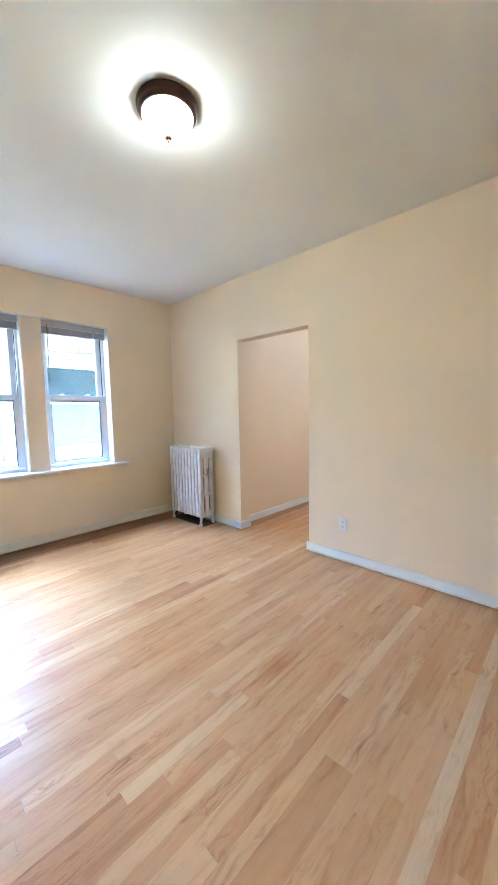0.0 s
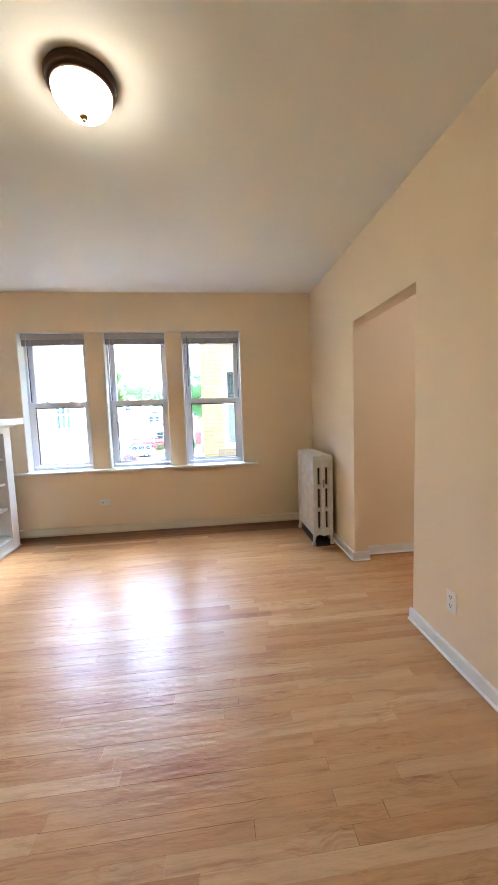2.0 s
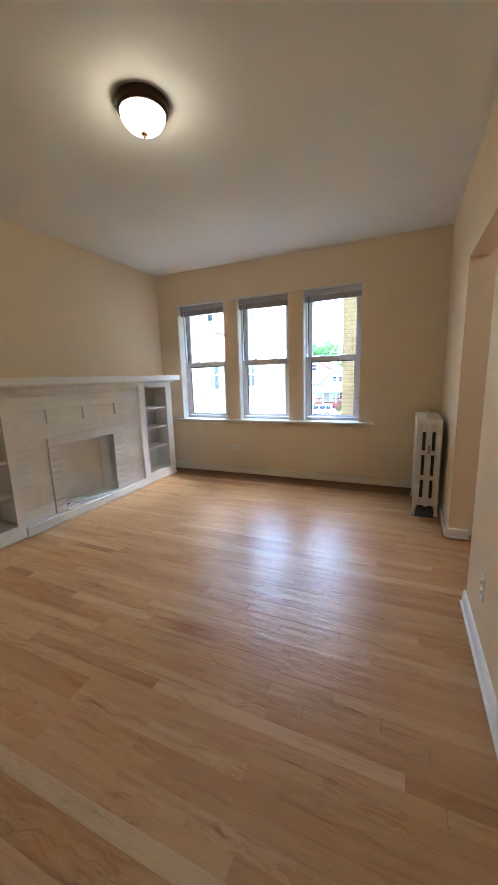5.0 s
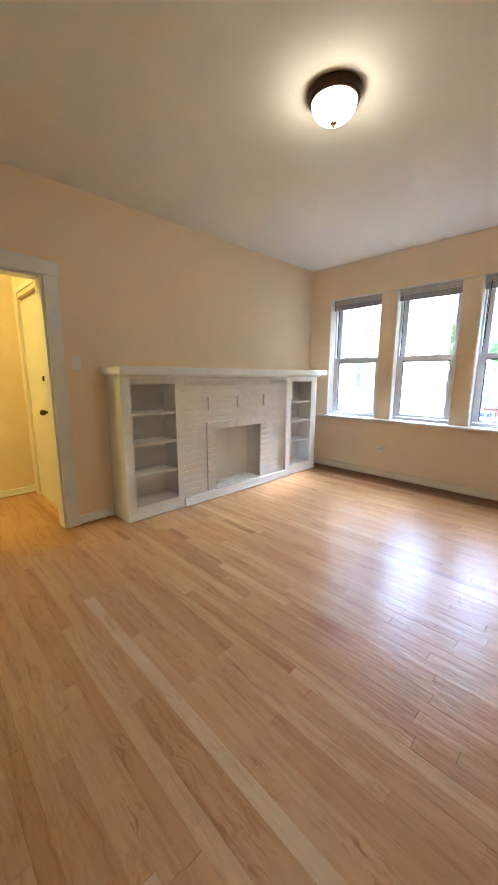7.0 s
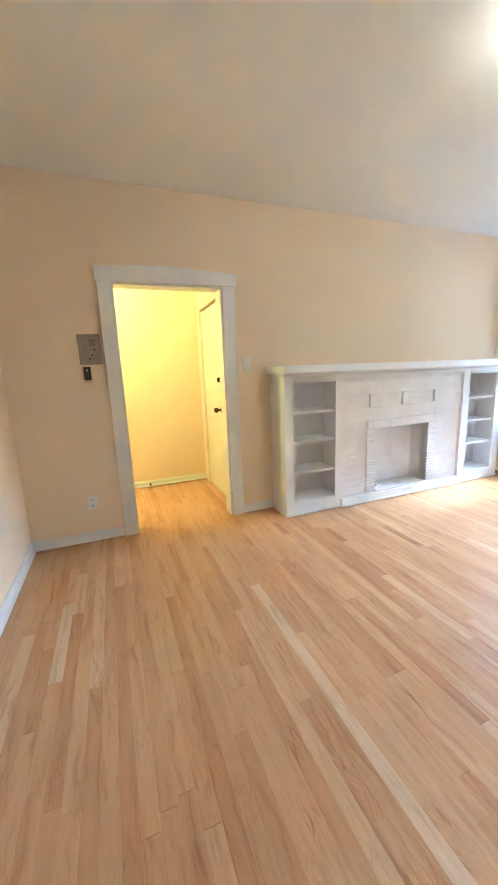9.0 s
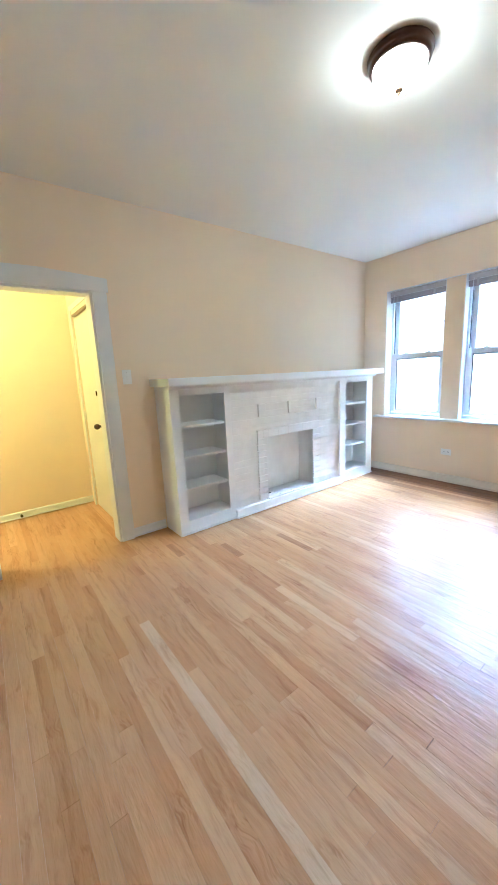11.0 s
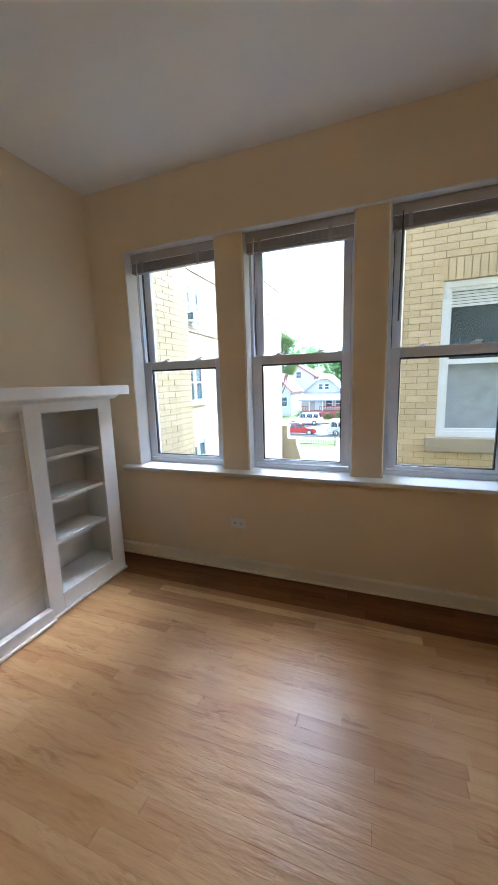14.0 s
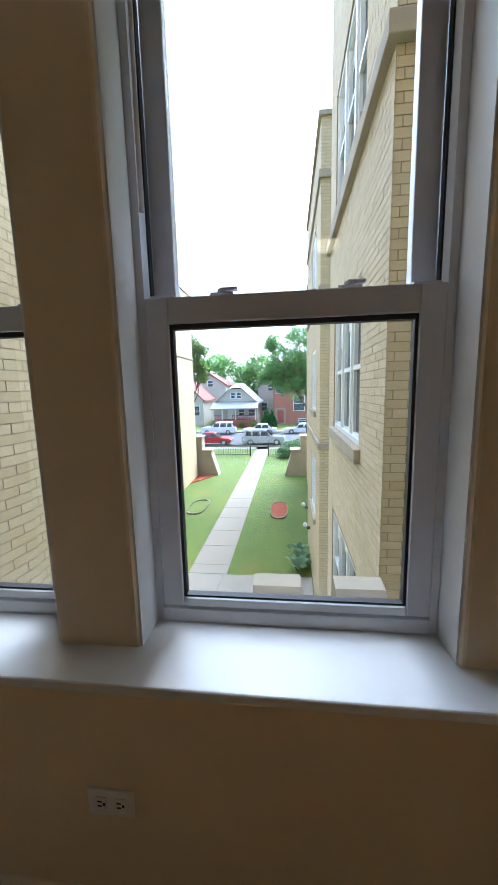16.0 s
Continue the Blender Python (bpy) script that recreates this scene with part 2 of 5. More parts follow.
M_WANDD = surface("dark_wand", (0.06, 0.06, 0.06), 0.4)
M_RAD = surface("silver_radiator_paint", (0.70, 0.685, 0.65), 0.36, metal=0.1, vary=0.10, scale=14, fine=90, relief=0.2)
# dark iron of the valve, also the painted shade in and under the radiator
M_RADDARK = surface("dark_iron_and_shade", (0.05, 0.045, 0.04), 0.7, vary=0.3, scale=20)
M_BRONZE = surface("oiled_bronze", (0.055, 0.030, 0.018), 0.32, metal=0.75, vary=0.25, scale=18, relief=0.05)
M_BRASS = surface("antique_brass", (0.30, 0.19, 0.08), 0.35, metal=0.9, vary=0.2, scale=30)
M_DOME = glow("frosted_glass_shade", (1.0, 0.75, 0.42), DOME)
M_BULB = glow("hall_bulb_shade", (1.0, 0.74, 0.14), HALL)
M_BULB2 = glow("passage_fill_glow", (1.0, 0.81, 0.62), PASSAGE)
M_PLATE = surface("ivory_plastic_plate", (0.87, 0.85, 0.79), 0.35, vary=0.02, relief=0.03)
M_SLOT = surface("dark_slot", (0.03, 0.03, 0.03), 0.6)
M_STEEL = surface("brushed_steel_plate", (0.33, 0.29, 0.25), 0.45, metal=0.7, vary=0.12, scale=25)
M_BLACK = surface("black_plastic", (0.018, 0.017, 0.017), 0.35)
M_DOOR = surface("cream_door_paint", (0.80, 0.755, 0.66), 0.36, vary=0.02, scale=4, relief=0.06)
M_GLASS = glass_clear("window_glass")
M_MORTAR = surface("pale_mortar", (0.27, 0.215, 0.14), 0.9, vary=0.12, scale=8, fine=200, relief=0.3)
M_YBRICK = brick_surface("yellow_painted_brick", (0.45, 0.37, 0.225), (0.52, 0.435, 0.285))
M_FARY = far_brick("far_yellow_brick", (0.44, 0.36, 0.215), (0.50, 0.415, 0.255), (0.30, 0.245, 0.15))
M_FARR = far_brick("far_red_brick", (0.30, 0.105, 0.07), (0.36, 0.13, 0.085), (0.28, 0.18, 0.14))
M_LIME = surface("limestone", (0.30, 0.255, 0.185), 0.85, vary=0.14, scale=3, fine=120, relief=0.3, depth=0.003)
M_EXTWHITE = surface("white_window_frame", (0.66, 0.68, 0.68), 0.4, vary=0.04, scale=6)
M_DARKPANE = surface("dark_window_pane", (0.06, 0.08, 0.09), 0.08, vary=0.3, scale=2, relief=0, rough_vary=0.02)
M_FROST = surface("frosted_pane", (0.27, 0.30, 0.32), 0.45, vary=0.15, scale=9, fine=160, relief=0.2)
M_GRASS = grass_surface()
M_CONC = surface("pale_concrete", (0.21, 0.185, 0.15), 0.9, vary=0.10, scale=2.5, fine=150, relief=0.3)
M_ASPH = surface("asphalt", (0.075, 0.075, 0.078), 0.92, vary=0.2, scale=2, fine=120, relief=0.4)
M_MULCH = surface("red_mulch", (0.20, 0.042, 0.012), 0.95, vary=0.35, scale=25, fine=70, relief=0.8, depth=0.02)
M_IRON = surface("black_iron", (0.02, 0.02, 0.022), 0.5)
M_BARK = surface("bark", (0.10, 0.075, 0.055), 0.95, vary=0.3, scale=12, fine=40, relief=0.7, depth=0.01)
M_LEAF = leaf_surface("green_leaves", (0.085, 0.18, 0.05), (0.24, 0.38, 0.13))
M_LEAF2 = leaf_surface("olive_leaves", (0.09, 0.15, 0.04), (0.24, 0.29, 0.10))
M_FIR = leaf_surface("dark_evergreen", (0.02, 0.08, 0.025), (0.07, 0.18, 0.05))
M_HOSTA = leaf_surface("hosta_leaves", (0.08, 0.16, 0.06), (0.24, 0.34, 0.18))
M_SIDING = surface("pale_siding", (0.44, 0.41, 0.34), 0.7, vary=0.06, scale=2)
M_SHINGLE = surface("grey_shingle", (0.26, 0.255, 0.245), 0.9, vary=0.12, scale=5, fine=30, relief=0.5)
M_ROOFRED = surface("red_brown_shingle", (0.20, 0.075, 0.055), 0.9, vary=0.15, scale=5, fine=30, relief=0.5)
M_PORCHRED = surface("red_porch_paint", (0.27, 0.07, 0.055), 0.6, vary=0.1)
M_TYRE = surface("tyre_rubber", (0.02, 0.02, 0.02), 0.8)
M_RIM = surface("alloy_rim", (0.5, 0.5, 0.5), 0.35, metal=0.8)
M_CARGLASS = surface("car_glass", (0.025, 0.03, 0.035), 0.06, vary=0.1, relief=0, rough_vary=0.01)
M_CARRED = surface("red_car_paint", (0.30, 0.02, 0.025), 0.22, vary=0.03, relief=0)
M_CARSILVER = surface("silver_car_paint", (0.42, 0.44, 0.46), 0.25, metal=0.4, vary=0.03, relief=0)
M_CARWHITE = surface("white_car_paint", (0.62, 0.63, 0.64), 0.22, vary=0.02, relief=0)
M_LAMPW = surface("white_lamp_glass", (0.82, 0.82, 0.80), 0.3)
M_HEADL = surface("headlight_lens", (0.7, 0.72, 0.74), 0.12, relief=0)
M_TAILL = surface("tail_lens", (0.35, 0.02, 0.02), 0.15, relief=0)


# ---- mesh helpers ----
def bx(bm, x0, x1, y0, y1, z0, z1, bevel=0.0, segs=2):
    m = Matrix.LocRotScale(((x0 + x1) / 2, (y0 + y1) / 2, (z0 + z1) / 2), None, (abs(x1 - x0), abs(y1 - y0), abs(z1 - z0)))
    vs = bmesh.ops.create_cube(bm, size=1.0, matrix=m)["verts"]
    if bevel:
        es = list({e for v in vs for e in v.link_edges})
        bmesh.ops.bevel(bm, geom=es, offset=bevel, segments=segs, affect="EDGES", profile=0.6)
    return bm


def box(*a, **k):
    return bx(bmesh.new(), *a, **k)


def cyl(bm, p, q, r, r2=None, segs=16):
    p, q = Vector(p), Vector(q)
    d = q - p
    m = Matrix.Translation((p + q) / 2) @ d.to_track_quat("Z", "Y").to_matrix().to_4x4()
    bmesh.ops.create_cone(bm, cap_ends=True, segments=segs, radius1=r, radius2=r if r2 is None else r2, depth=d.length, matrix=m)
    return bm


def lathe(bm, profile, centre, segs=40):
    """Turns (radius, height) pairs round the upright axis through centre."""
    rings = []
    for r, z in profile:
        if r < 1e-5:
            rings.append([bm.verts.new((centre[0], centre[1], centre[2] + z))])
        else:
            rings.append([bm.verts.new((centre[0] + r * math.cos(2 * math.pi * i / segs), centre[1] + r * math.sin(2 * math.pi * i / segs), centre[2] + z)) for i in range(segs)])
    for a, b in zip(rings, rings[1:]):
        for i in range(segs):
            j = (i + 1) % segs
            if len(a) == 1:
                bm.faces.new((a[0], b[j], b[i]))
            elif len(b) == 1:
                bm.faces.new((a[i], a[j], b[0]))
            else:
                bm.faces.new((a[i], a[j], b[j], b[i]))
    bmesh.ops.recalc_face_normals(bm, faces=bm.faces)
    return bm


def prism(bm, outline, axis, a, b):
    """Pushes an outline of 2D points from a to b along an axis (0, 1 or 2)."""
    def at(u, v, w):
        c = [u, v]
        c.insert(axis, w)
        return bm.verts.new(c)
    lo = [at(u, v, a) for u, v in outline]
    hi = [at(u, v, b) for u, v in outline]
    k = len(outline)
    bm.faces.new(lo)
    bm.faces.new(list(reversed(hi)))
    for i in range(k):
        j = (i + 1) % k
        bm.faces.new((lo[i], hi[i], hi[j], lo[j]))
    bmesh.ops.recalc_face_normals(bm, faces=bm.faces)
    return bm


def moved(bm, m):
    bmesh.ops.transform(bm, matrix=m, verts=bm.verts)
    return bm


def part(name, bm, material, parent=None, label="", smooth=False):
    """Links a bmesh as one mesh object, under a thing or a part if one is given."""
    me = bpy.data.meshes.new(name)
    bm.to_mesh(me)
    bm.free()
    me.materials.append(material)
    if smooth:
        me.polygons.foreach_set("use_smooth", [True] * len(me.polygons))
    ob = new(name, me)
    if parent is not None:
        ob.parent = parent
        if parent.data is None:
            ob.matrix_parent_inverse = parent.matrix_basis.inverted()
    return tagged(ob, label)


def thing(name, at, label, category, group="", kind=""):
    e = new(name)
    e.empty_display_size = 0.1
    e.matrix_basis = Matrix.Translation(at)
    return tagged(e, label, category, group, kind)


def structure(name, bm, material, label, category, smooth=False):
    return tagged(part(name, bm, material, smooth=smooth), label, category, kind="structure")


# ---- the room's shell ----
XW, XE, YS, YN, ZC = -3.105, 2.005, 0.165, 3.765, 2.715
TH = 0.128
OX0, OX1, OH = -1.858, -0.952, 2.078      # cased opening to the passage
DX0, DX1, DH = 0.345, 1.222, 2.035       # doorway to the entry hall
WY0, WY1, WZ0, WZ1 = 0.482, 2.922, 0.749, 2.293
XO = -3.368
PIER = ((1.180, 1.378), (2.060, 2.248))
PX = -3.134
HY = -1.12
HX0, HX1 = 0.27, 2.6
PYE = 6.3
PXW = -1.96

bm = bmesh.new()
bx(bm, XO, XW, -1.5, WY0, -0.3, ZC)
bx(bm, XO, XW, WY1, YN + TH, -0.3, ZC)
bx(bm, -3.30, XW, WY0, WY1, -0.3, WZ0 - 0.02)
bx(bm, XO, -3.30, WY0, WY1, -0.3, 0.60)
bx(bm, XO, XW, WY0, WY1, WZ1, ZC)
wall_west = structure("wall_west", bm, M_WALL, "cream painted plaster wall with a triple window", "wall")
for y0, y1 in PIER:
    b = bmesh.new()
    bx(b, XO, PX, y0, y1, 0.59, WZ1, 0.012, 3)
    part("pier", b, M_WALL, wall_west)

bm = bmesh.new()
bx(bm, XW, OX0, YN, YN + TH, -0.3, ZC)
bx(bm, OX1, XE, YN, YN + TH, -0.3, ZC)
bx(bm, OX0, OX1, YN, YN + TH, OH, ZC)
wall_north = structure("wall_north", bm, M_WALL, "cream painted plaster wall with a plain cased opening", "wall")
bm = bmesh.new()
bx(bm, XW, DX0, YS - TH, YS, -0.3, ZC)
bx(bm, DX1, XE, YS - TH, YS, -0.3, ZC)
bx(bm, DX0, DX1, YS - TH, YS, DH, ZC)
wall_south = structure("wall_south", bm, M_WALL, "cream painted plaster wall with a doorway to the hall", "wall")
wall_east = structure("wall_east", box(XE, XE + TH, YS - TH, YN + TH, -0.3, ZC), M_WALL, "cream painted plain plaster wall", "wall")
ceiling = structure("ceiling", box(XO, XE + TH, YS - TH, YN + TH, ZC, ZC + 0.2), M_CEIL, "off-white painted plaster ceiling", "ceiling")

# entry hall behind the doorway
hall_wall = structure("hall_wall_south", box(HX0 - 0.15, HX1, HY - 0.12, HY, -0.3, ZC), M_WALL, "cream painted hall wall in warm lamp light", "wall")
bm = bmesh.new()
EY0, EY1, EH = -0.945, -0.085, 2.03
bx(bm, HX0 - 0.15, HX0, HY, EY0, -0.3, ZC)
bx(bm, HX0 - 0.15, HX0, EY1, YS - TH, -0.3, ZC)
bx(bm, HX0 - 0.15, HX0, EY0, EY1, EH, ZC)
hall_west = structure("hall_wall_west", bm, M_WALL, "cream hall wall with the entry door", "wall")
structure("hall_wall_east", box(HX1, HX1 + 0.12, HY - 0.12, YS - TH, -0.3, ZC), M_WALL, "cream hall end wall", "wall")
structure("hall_wall_north", box(XE + TH, HX1, YS - TH, YS - TH + 0.1, -0.3, ZC), M_WALL, "cream hall wall", "wall")
structure("hall_ceiling", box(HX0 - 0.15, HX1 + 0.12, HY - 0.12, YS - TH, ZC - 0.05, ZC + 0.2), M_CEIL, "off-white hall ceiling", "ceiling")

# passage behind the cased opening
structure("passage_wall_west", box(PXW - 0.12, PXW, YN + TH, PYE, -0.3, ZC), M_WALL, "cream painted passage wall", "wall")
structure("passage_wall_north", box(PXW - 0.12, 1.2, PYE, PYE + 0.12, -0.3, ZC), M_WALL, "cream painted passage end wall", "wall")
structure("passage_wall_east", box(1.08, 1.2, YN + TH, PYE, -0.3, ZC), M_WALL, "cream painted passage side wall", "wall")
structure("passage_ceiling", box(PXW - 0.12, 1.2, YN + TH, PYE + 0.12, ZC, ZC + 0.2), M_CEIL, "off-white passage ceiling", "ceiling")


def base_run(name, p, q, side, h=0.085, material=None, out=0.0):
    """A baseboard with a rounded top and a shoe moulding, from p to q; side is the way it stands out from the wall."""
    p, q, s = Vector((*p, 0)), Vector((*q, 0)), Vector((*side, 0))
    prof = [(0, 0.011), (0.026 + out, 0.011), (0.026 + out, 0.014), (0.022 + out, 0.018), (0.015 + out * 0.6, 0.022), (0.013 + out * 0.6, h - 0.012), (0.009 + out * 0.5, h - 0.003), (0.004, h), (0, h)]
    bm = bmesh.new()
    a = [bm.verts.new(p + s * u + Vector((0, 0, v))) for u, v in prof]
    b = [bm.verts.new(q + s * u + Vector((0, 0, v))) for u, v in prof]
    k = len(prof)
    for i in range(k):
        j = (i + 1) % k
        bm.faces.new((a[i], b[i], b[j], a[j]))
    bm.faces.new(a)
    bm.faces.new(list(reversed(b)))
    bmesh.ops.recalc_face_normals(bm, faces=bm.faces)
    return structure(name, bm, material or M_TRIM, "white painted wooden baseboard with shoe moulding", "baseboard")


base_run("baseboard_west", (XW, YS), (XW, YN), (1, 0), 0.095, M_BASEW, 0.016)
base_run("baseboard_north_1", (XW + 0.03, YN), (OX0, YN), (0, -1))
base_run("baseboard_north_2", (OX1 - 0.02, YN), (XE, YN), (0, -1))
base_run("baseboard_jamb", (OX0, YN - 0.02), (OX0, YN + TH + 0.01), (1, 0))
base_run("baseboard_south_1", (DX1 + 0.1, YS), (XE, YS), (0, 1))
base_run("baseboard_south_2", (-0.06, YS), (DX0 - 0.1, YS), (0, 1))
base_run("baseboard_east", (XE, YS + 0.03), (XE, YN - 0.03), (-1, 0))
base_run("baseboard_hall", (HX0, HY), (HX1, HY), (0, 1), 0.075)
base_run("baseboard_passage", (PXW, YN + TH), (PXW, PYE), (1, 0))

# door casing: two legs, a low peaked head, jambs
casing = tagged(thing("door_1", (DX0, YS, 0), "white painted casing round the doorway to the hall", "door frame", kind="structure"))
CW = 0.105
for x0, x1 in ((DX0 - CW, DX0), (DX1, DX1 + CW - 0.01)):
    part("casing_leg", box(x0, x1, YS, YS + 0.022, 0, DH, 0.004), M_TRIM, casing)
bm = bmesh.new()
mid = (DX0 + DX1) / 2
prism(bm, [(DX0 - CW - 0.012, DH), (DX1 + CW, DH), (DX1 + CW, DH + 0.098), (mid + 0.25, DH + 0.118), (mid - 0.1, DH + 0.124), (mid - 0.3, DH + 0.112), (DX0 - CW - 0.012, DH + 0.096)], 1, YS, YS + 0.026)
part("casing_head", bm, M_TRIM, casing)
part("jamb", box(DX0, DX0 + 0.018, YS - TH - 0.01, YS + 0.004, 0, DH - 0.018), M_TRIM, casing)
part("jamb", box(DX1 - 0.018, DX1, YS - TH - 0.01, YS + 0.004, 0, DH - 0.018), M_TRIM, casing)
part("jamb_head", box(DX0, DX1, YS - TH - 0.01, YS + 0.004, DH - 0.018, DH), M_TRIM, casing)

# ---- windows ----
part("window_stool", box(-3.297, -3.03, 0.365, 3.085, WZ0 - 0.024, WZ0, 0.006, 3), M_TRIM)
stool = bpy.data.objects["window_stool"]
tagged(stool, "white painted window stool under the triple window", "window sill", kind="structure")
structure("trim_stool_apron", box(XW, XW + 0.012, 0.40, 3.05, WZ0 - 0.058, WZ0 - 0.024, 0.003), M_WALL, "cream painted apron strip under the window stool", "trim")


def pane_object(name, bm, parent):
    ob = part(name, bm, M_GLASS, parent)
    ob.visible_shadow = False
    return ob


def sash_window(name, y0, y1):
    """A vinyl double-hung window: frame, upper sash set further out, lower sash, locks."""
    w = thing(name, (-3.3, (y0 + y1) / 2, WZ0), "grey-white vinyl double-hung window with clear panes", "window", kind="structure")
    f = bmesh.new()
    z1 = WZ1
    bx(f, -3.347, -3.217, y0, y0 + 0.022, WZ0, z1)
    bx(f, -3.347, -3.217, y1 - 0.022, y1, WZ0, z1)
    bx(f, -3.347, -3.217, y0 + 0.022, y1 - 0.022, z1 - 0.03, z1)
    bx(f, -3.262, -3.211, y0 + 0.022, y1 - 0.022, WZ0, WZ0 + 0.036, 0.003)
    bx(f, -3.34, -3.262, y0 + 0.022, y1 - 0.022, WZ0 - 0.07, WZ0 - 0.03)
    part("window_frame", f, M_VINYL, w)
    a, b = y0 + 0.0225, y1 - 0.0225
    st = 0.051
    lo = bmesh.new()
    bx(lo, -3.250, -3.216, a, a + st, 0.790, 1.528, 0.003)
    bx(lo, -3.250, -3.216, b - st, b, 0.790, 1.528, 0.003)
    bx(lo, -3.250, -3.216, a + st, b - st, 1.471, 1.528, 0.003)
    bx(lo, -3.250, -3.216, a + st, b - st, 0.790, 0.811, 0.003)
    s = part("lower_sash", lo, M_VINYL, w)
    g = bmesh.new()
    for q in ((a + st, a + st + 0.007, 0.811, 1.471), (b - st - 0.007, b - st, 0.811, 1.471)):
        bx(g, -3.244, -3.224, *q)
    bx(g, -3.244, -3.222, a + st + 0.007, b - st - 0.007, 1.460, 1.471)
    bx(g, -3.244, -3.224, a + st + 0.007, b - st - 0.007, 0.811, 0.816)
    part("gasket", g, M_VSEAM, s)
    pane_object("pane", box(-3.235, -3.231, a + st, b - st, 0.811, 1.471), s)
    up = bmesh.new()
    c, d = y0 + 0.0265, y1 - 0.0265
    bx(up, -3.306, -3.272, c, c + st, 1.473, z1 - 0.03, 0.003)
    bx(up, -3.306, -3.272, d - st, d, 1.473, z1 - 0.03, 0.003)
    bx(up, -3.306, -3.272, c + st, d - st, 1.473, 1.518, 0.003)
    bx(up, -3.306, -3.272, c + st, d - st, z1 - 0.065, z1 - 0.03, 0.003)
    s2 = part("upper_sash", up, M_VINYL, w)
    pane_object("pane", box(-3.291, -3.287, c + st, d - st, 1.518, z1 - 0.065), s2)
    g = bmesh.new()
    for yy in (y0 + 0.0222, y1 - 0.0262):
        bx(g, -3.2695, -3.2525, yy, yy + 0.004, 1.52, z1 - 0.065)
    part("balance_track", g, M_VSEAM, w)
    for k in (0.27, 0.70):
        yy = a + (b - a) * k
        lk = bmesh.new()
        bx(lk, -3.256, -3.224, yy - 0.026, yy + 0.026, 1.528, 1.536, 0.003)
        cyl(lk, (-3.240, yy, 1.535), (-3.240, yy, 1.544), 0.012)
        bx(lk, -3.250, -3.232, yy - 0.005, yy + 0.034, 1.540, 1.548, 0.003)
        part("sash_lock", lk, M_VINYL, w, "grey cam sash lock")
    for k in (0.06, 0.94):
        yy = a + (b - a) * k
        part("tilt_latch", box(-3.246, -3.220, yy - 0.028, yy + 0.028, 1.528, 1.533, 0.002), M_VINYL, w)
    sc = bmesh.new()
    for yy, side in ((y0 + 0.022, 1), (y1 - 0.022, -1)):
        for z in (1.58, 1.64):
            cyl(sc, (-3.262, yy - side * 0.002, z), (-3.262, yy + side * 0.0025, z), 0.004, segs=8)
    part("screw", sc, M_SLOT, w)
    w.matrix_basis = Matrix.Translation((-0.018, 0, 0)) @ w.matrix_basis
    return w


WIN = ((WY0, PIER[0][0]), (PIER[0][1], PIER[1][0]), (PIER[1][1], WY1))
for i, (y0, y1) in enumerate(WIN):
    sash_window("window_%d" % (i + 1), y0, y1)

# white painted reveals round the openings
rev = bmesh.new()
bx(rev, -3.2345, XW - 0.004, WY0, WY0 + 0.005, WZ0, WZ1)
bx(rev, -3.2345, XW - 0.004, WY1 - 0.005, WY1, WZ0, WZ1)
bx(rev, -3.2345, XW - 0.004, WY0 + 0.005, WY1 - 0.005, WZ1 - 0.004, WZ1 + 0.002)
for p0, p1 in PIER:
    bx(rev, -3.2345, PX - 0.006, p0 - 0.004, p0 + 0.002, WZ0, WZ1 - 0.004)
    bx(rev, -3.2345, PX - 0.006, p1 - 0.002, p1 + 0.004, WZ0, WZ1 - 0.004)
structure("trim_window_reveals", rev, M_TRIM, "white painted reveals inside the window openings", "trim")


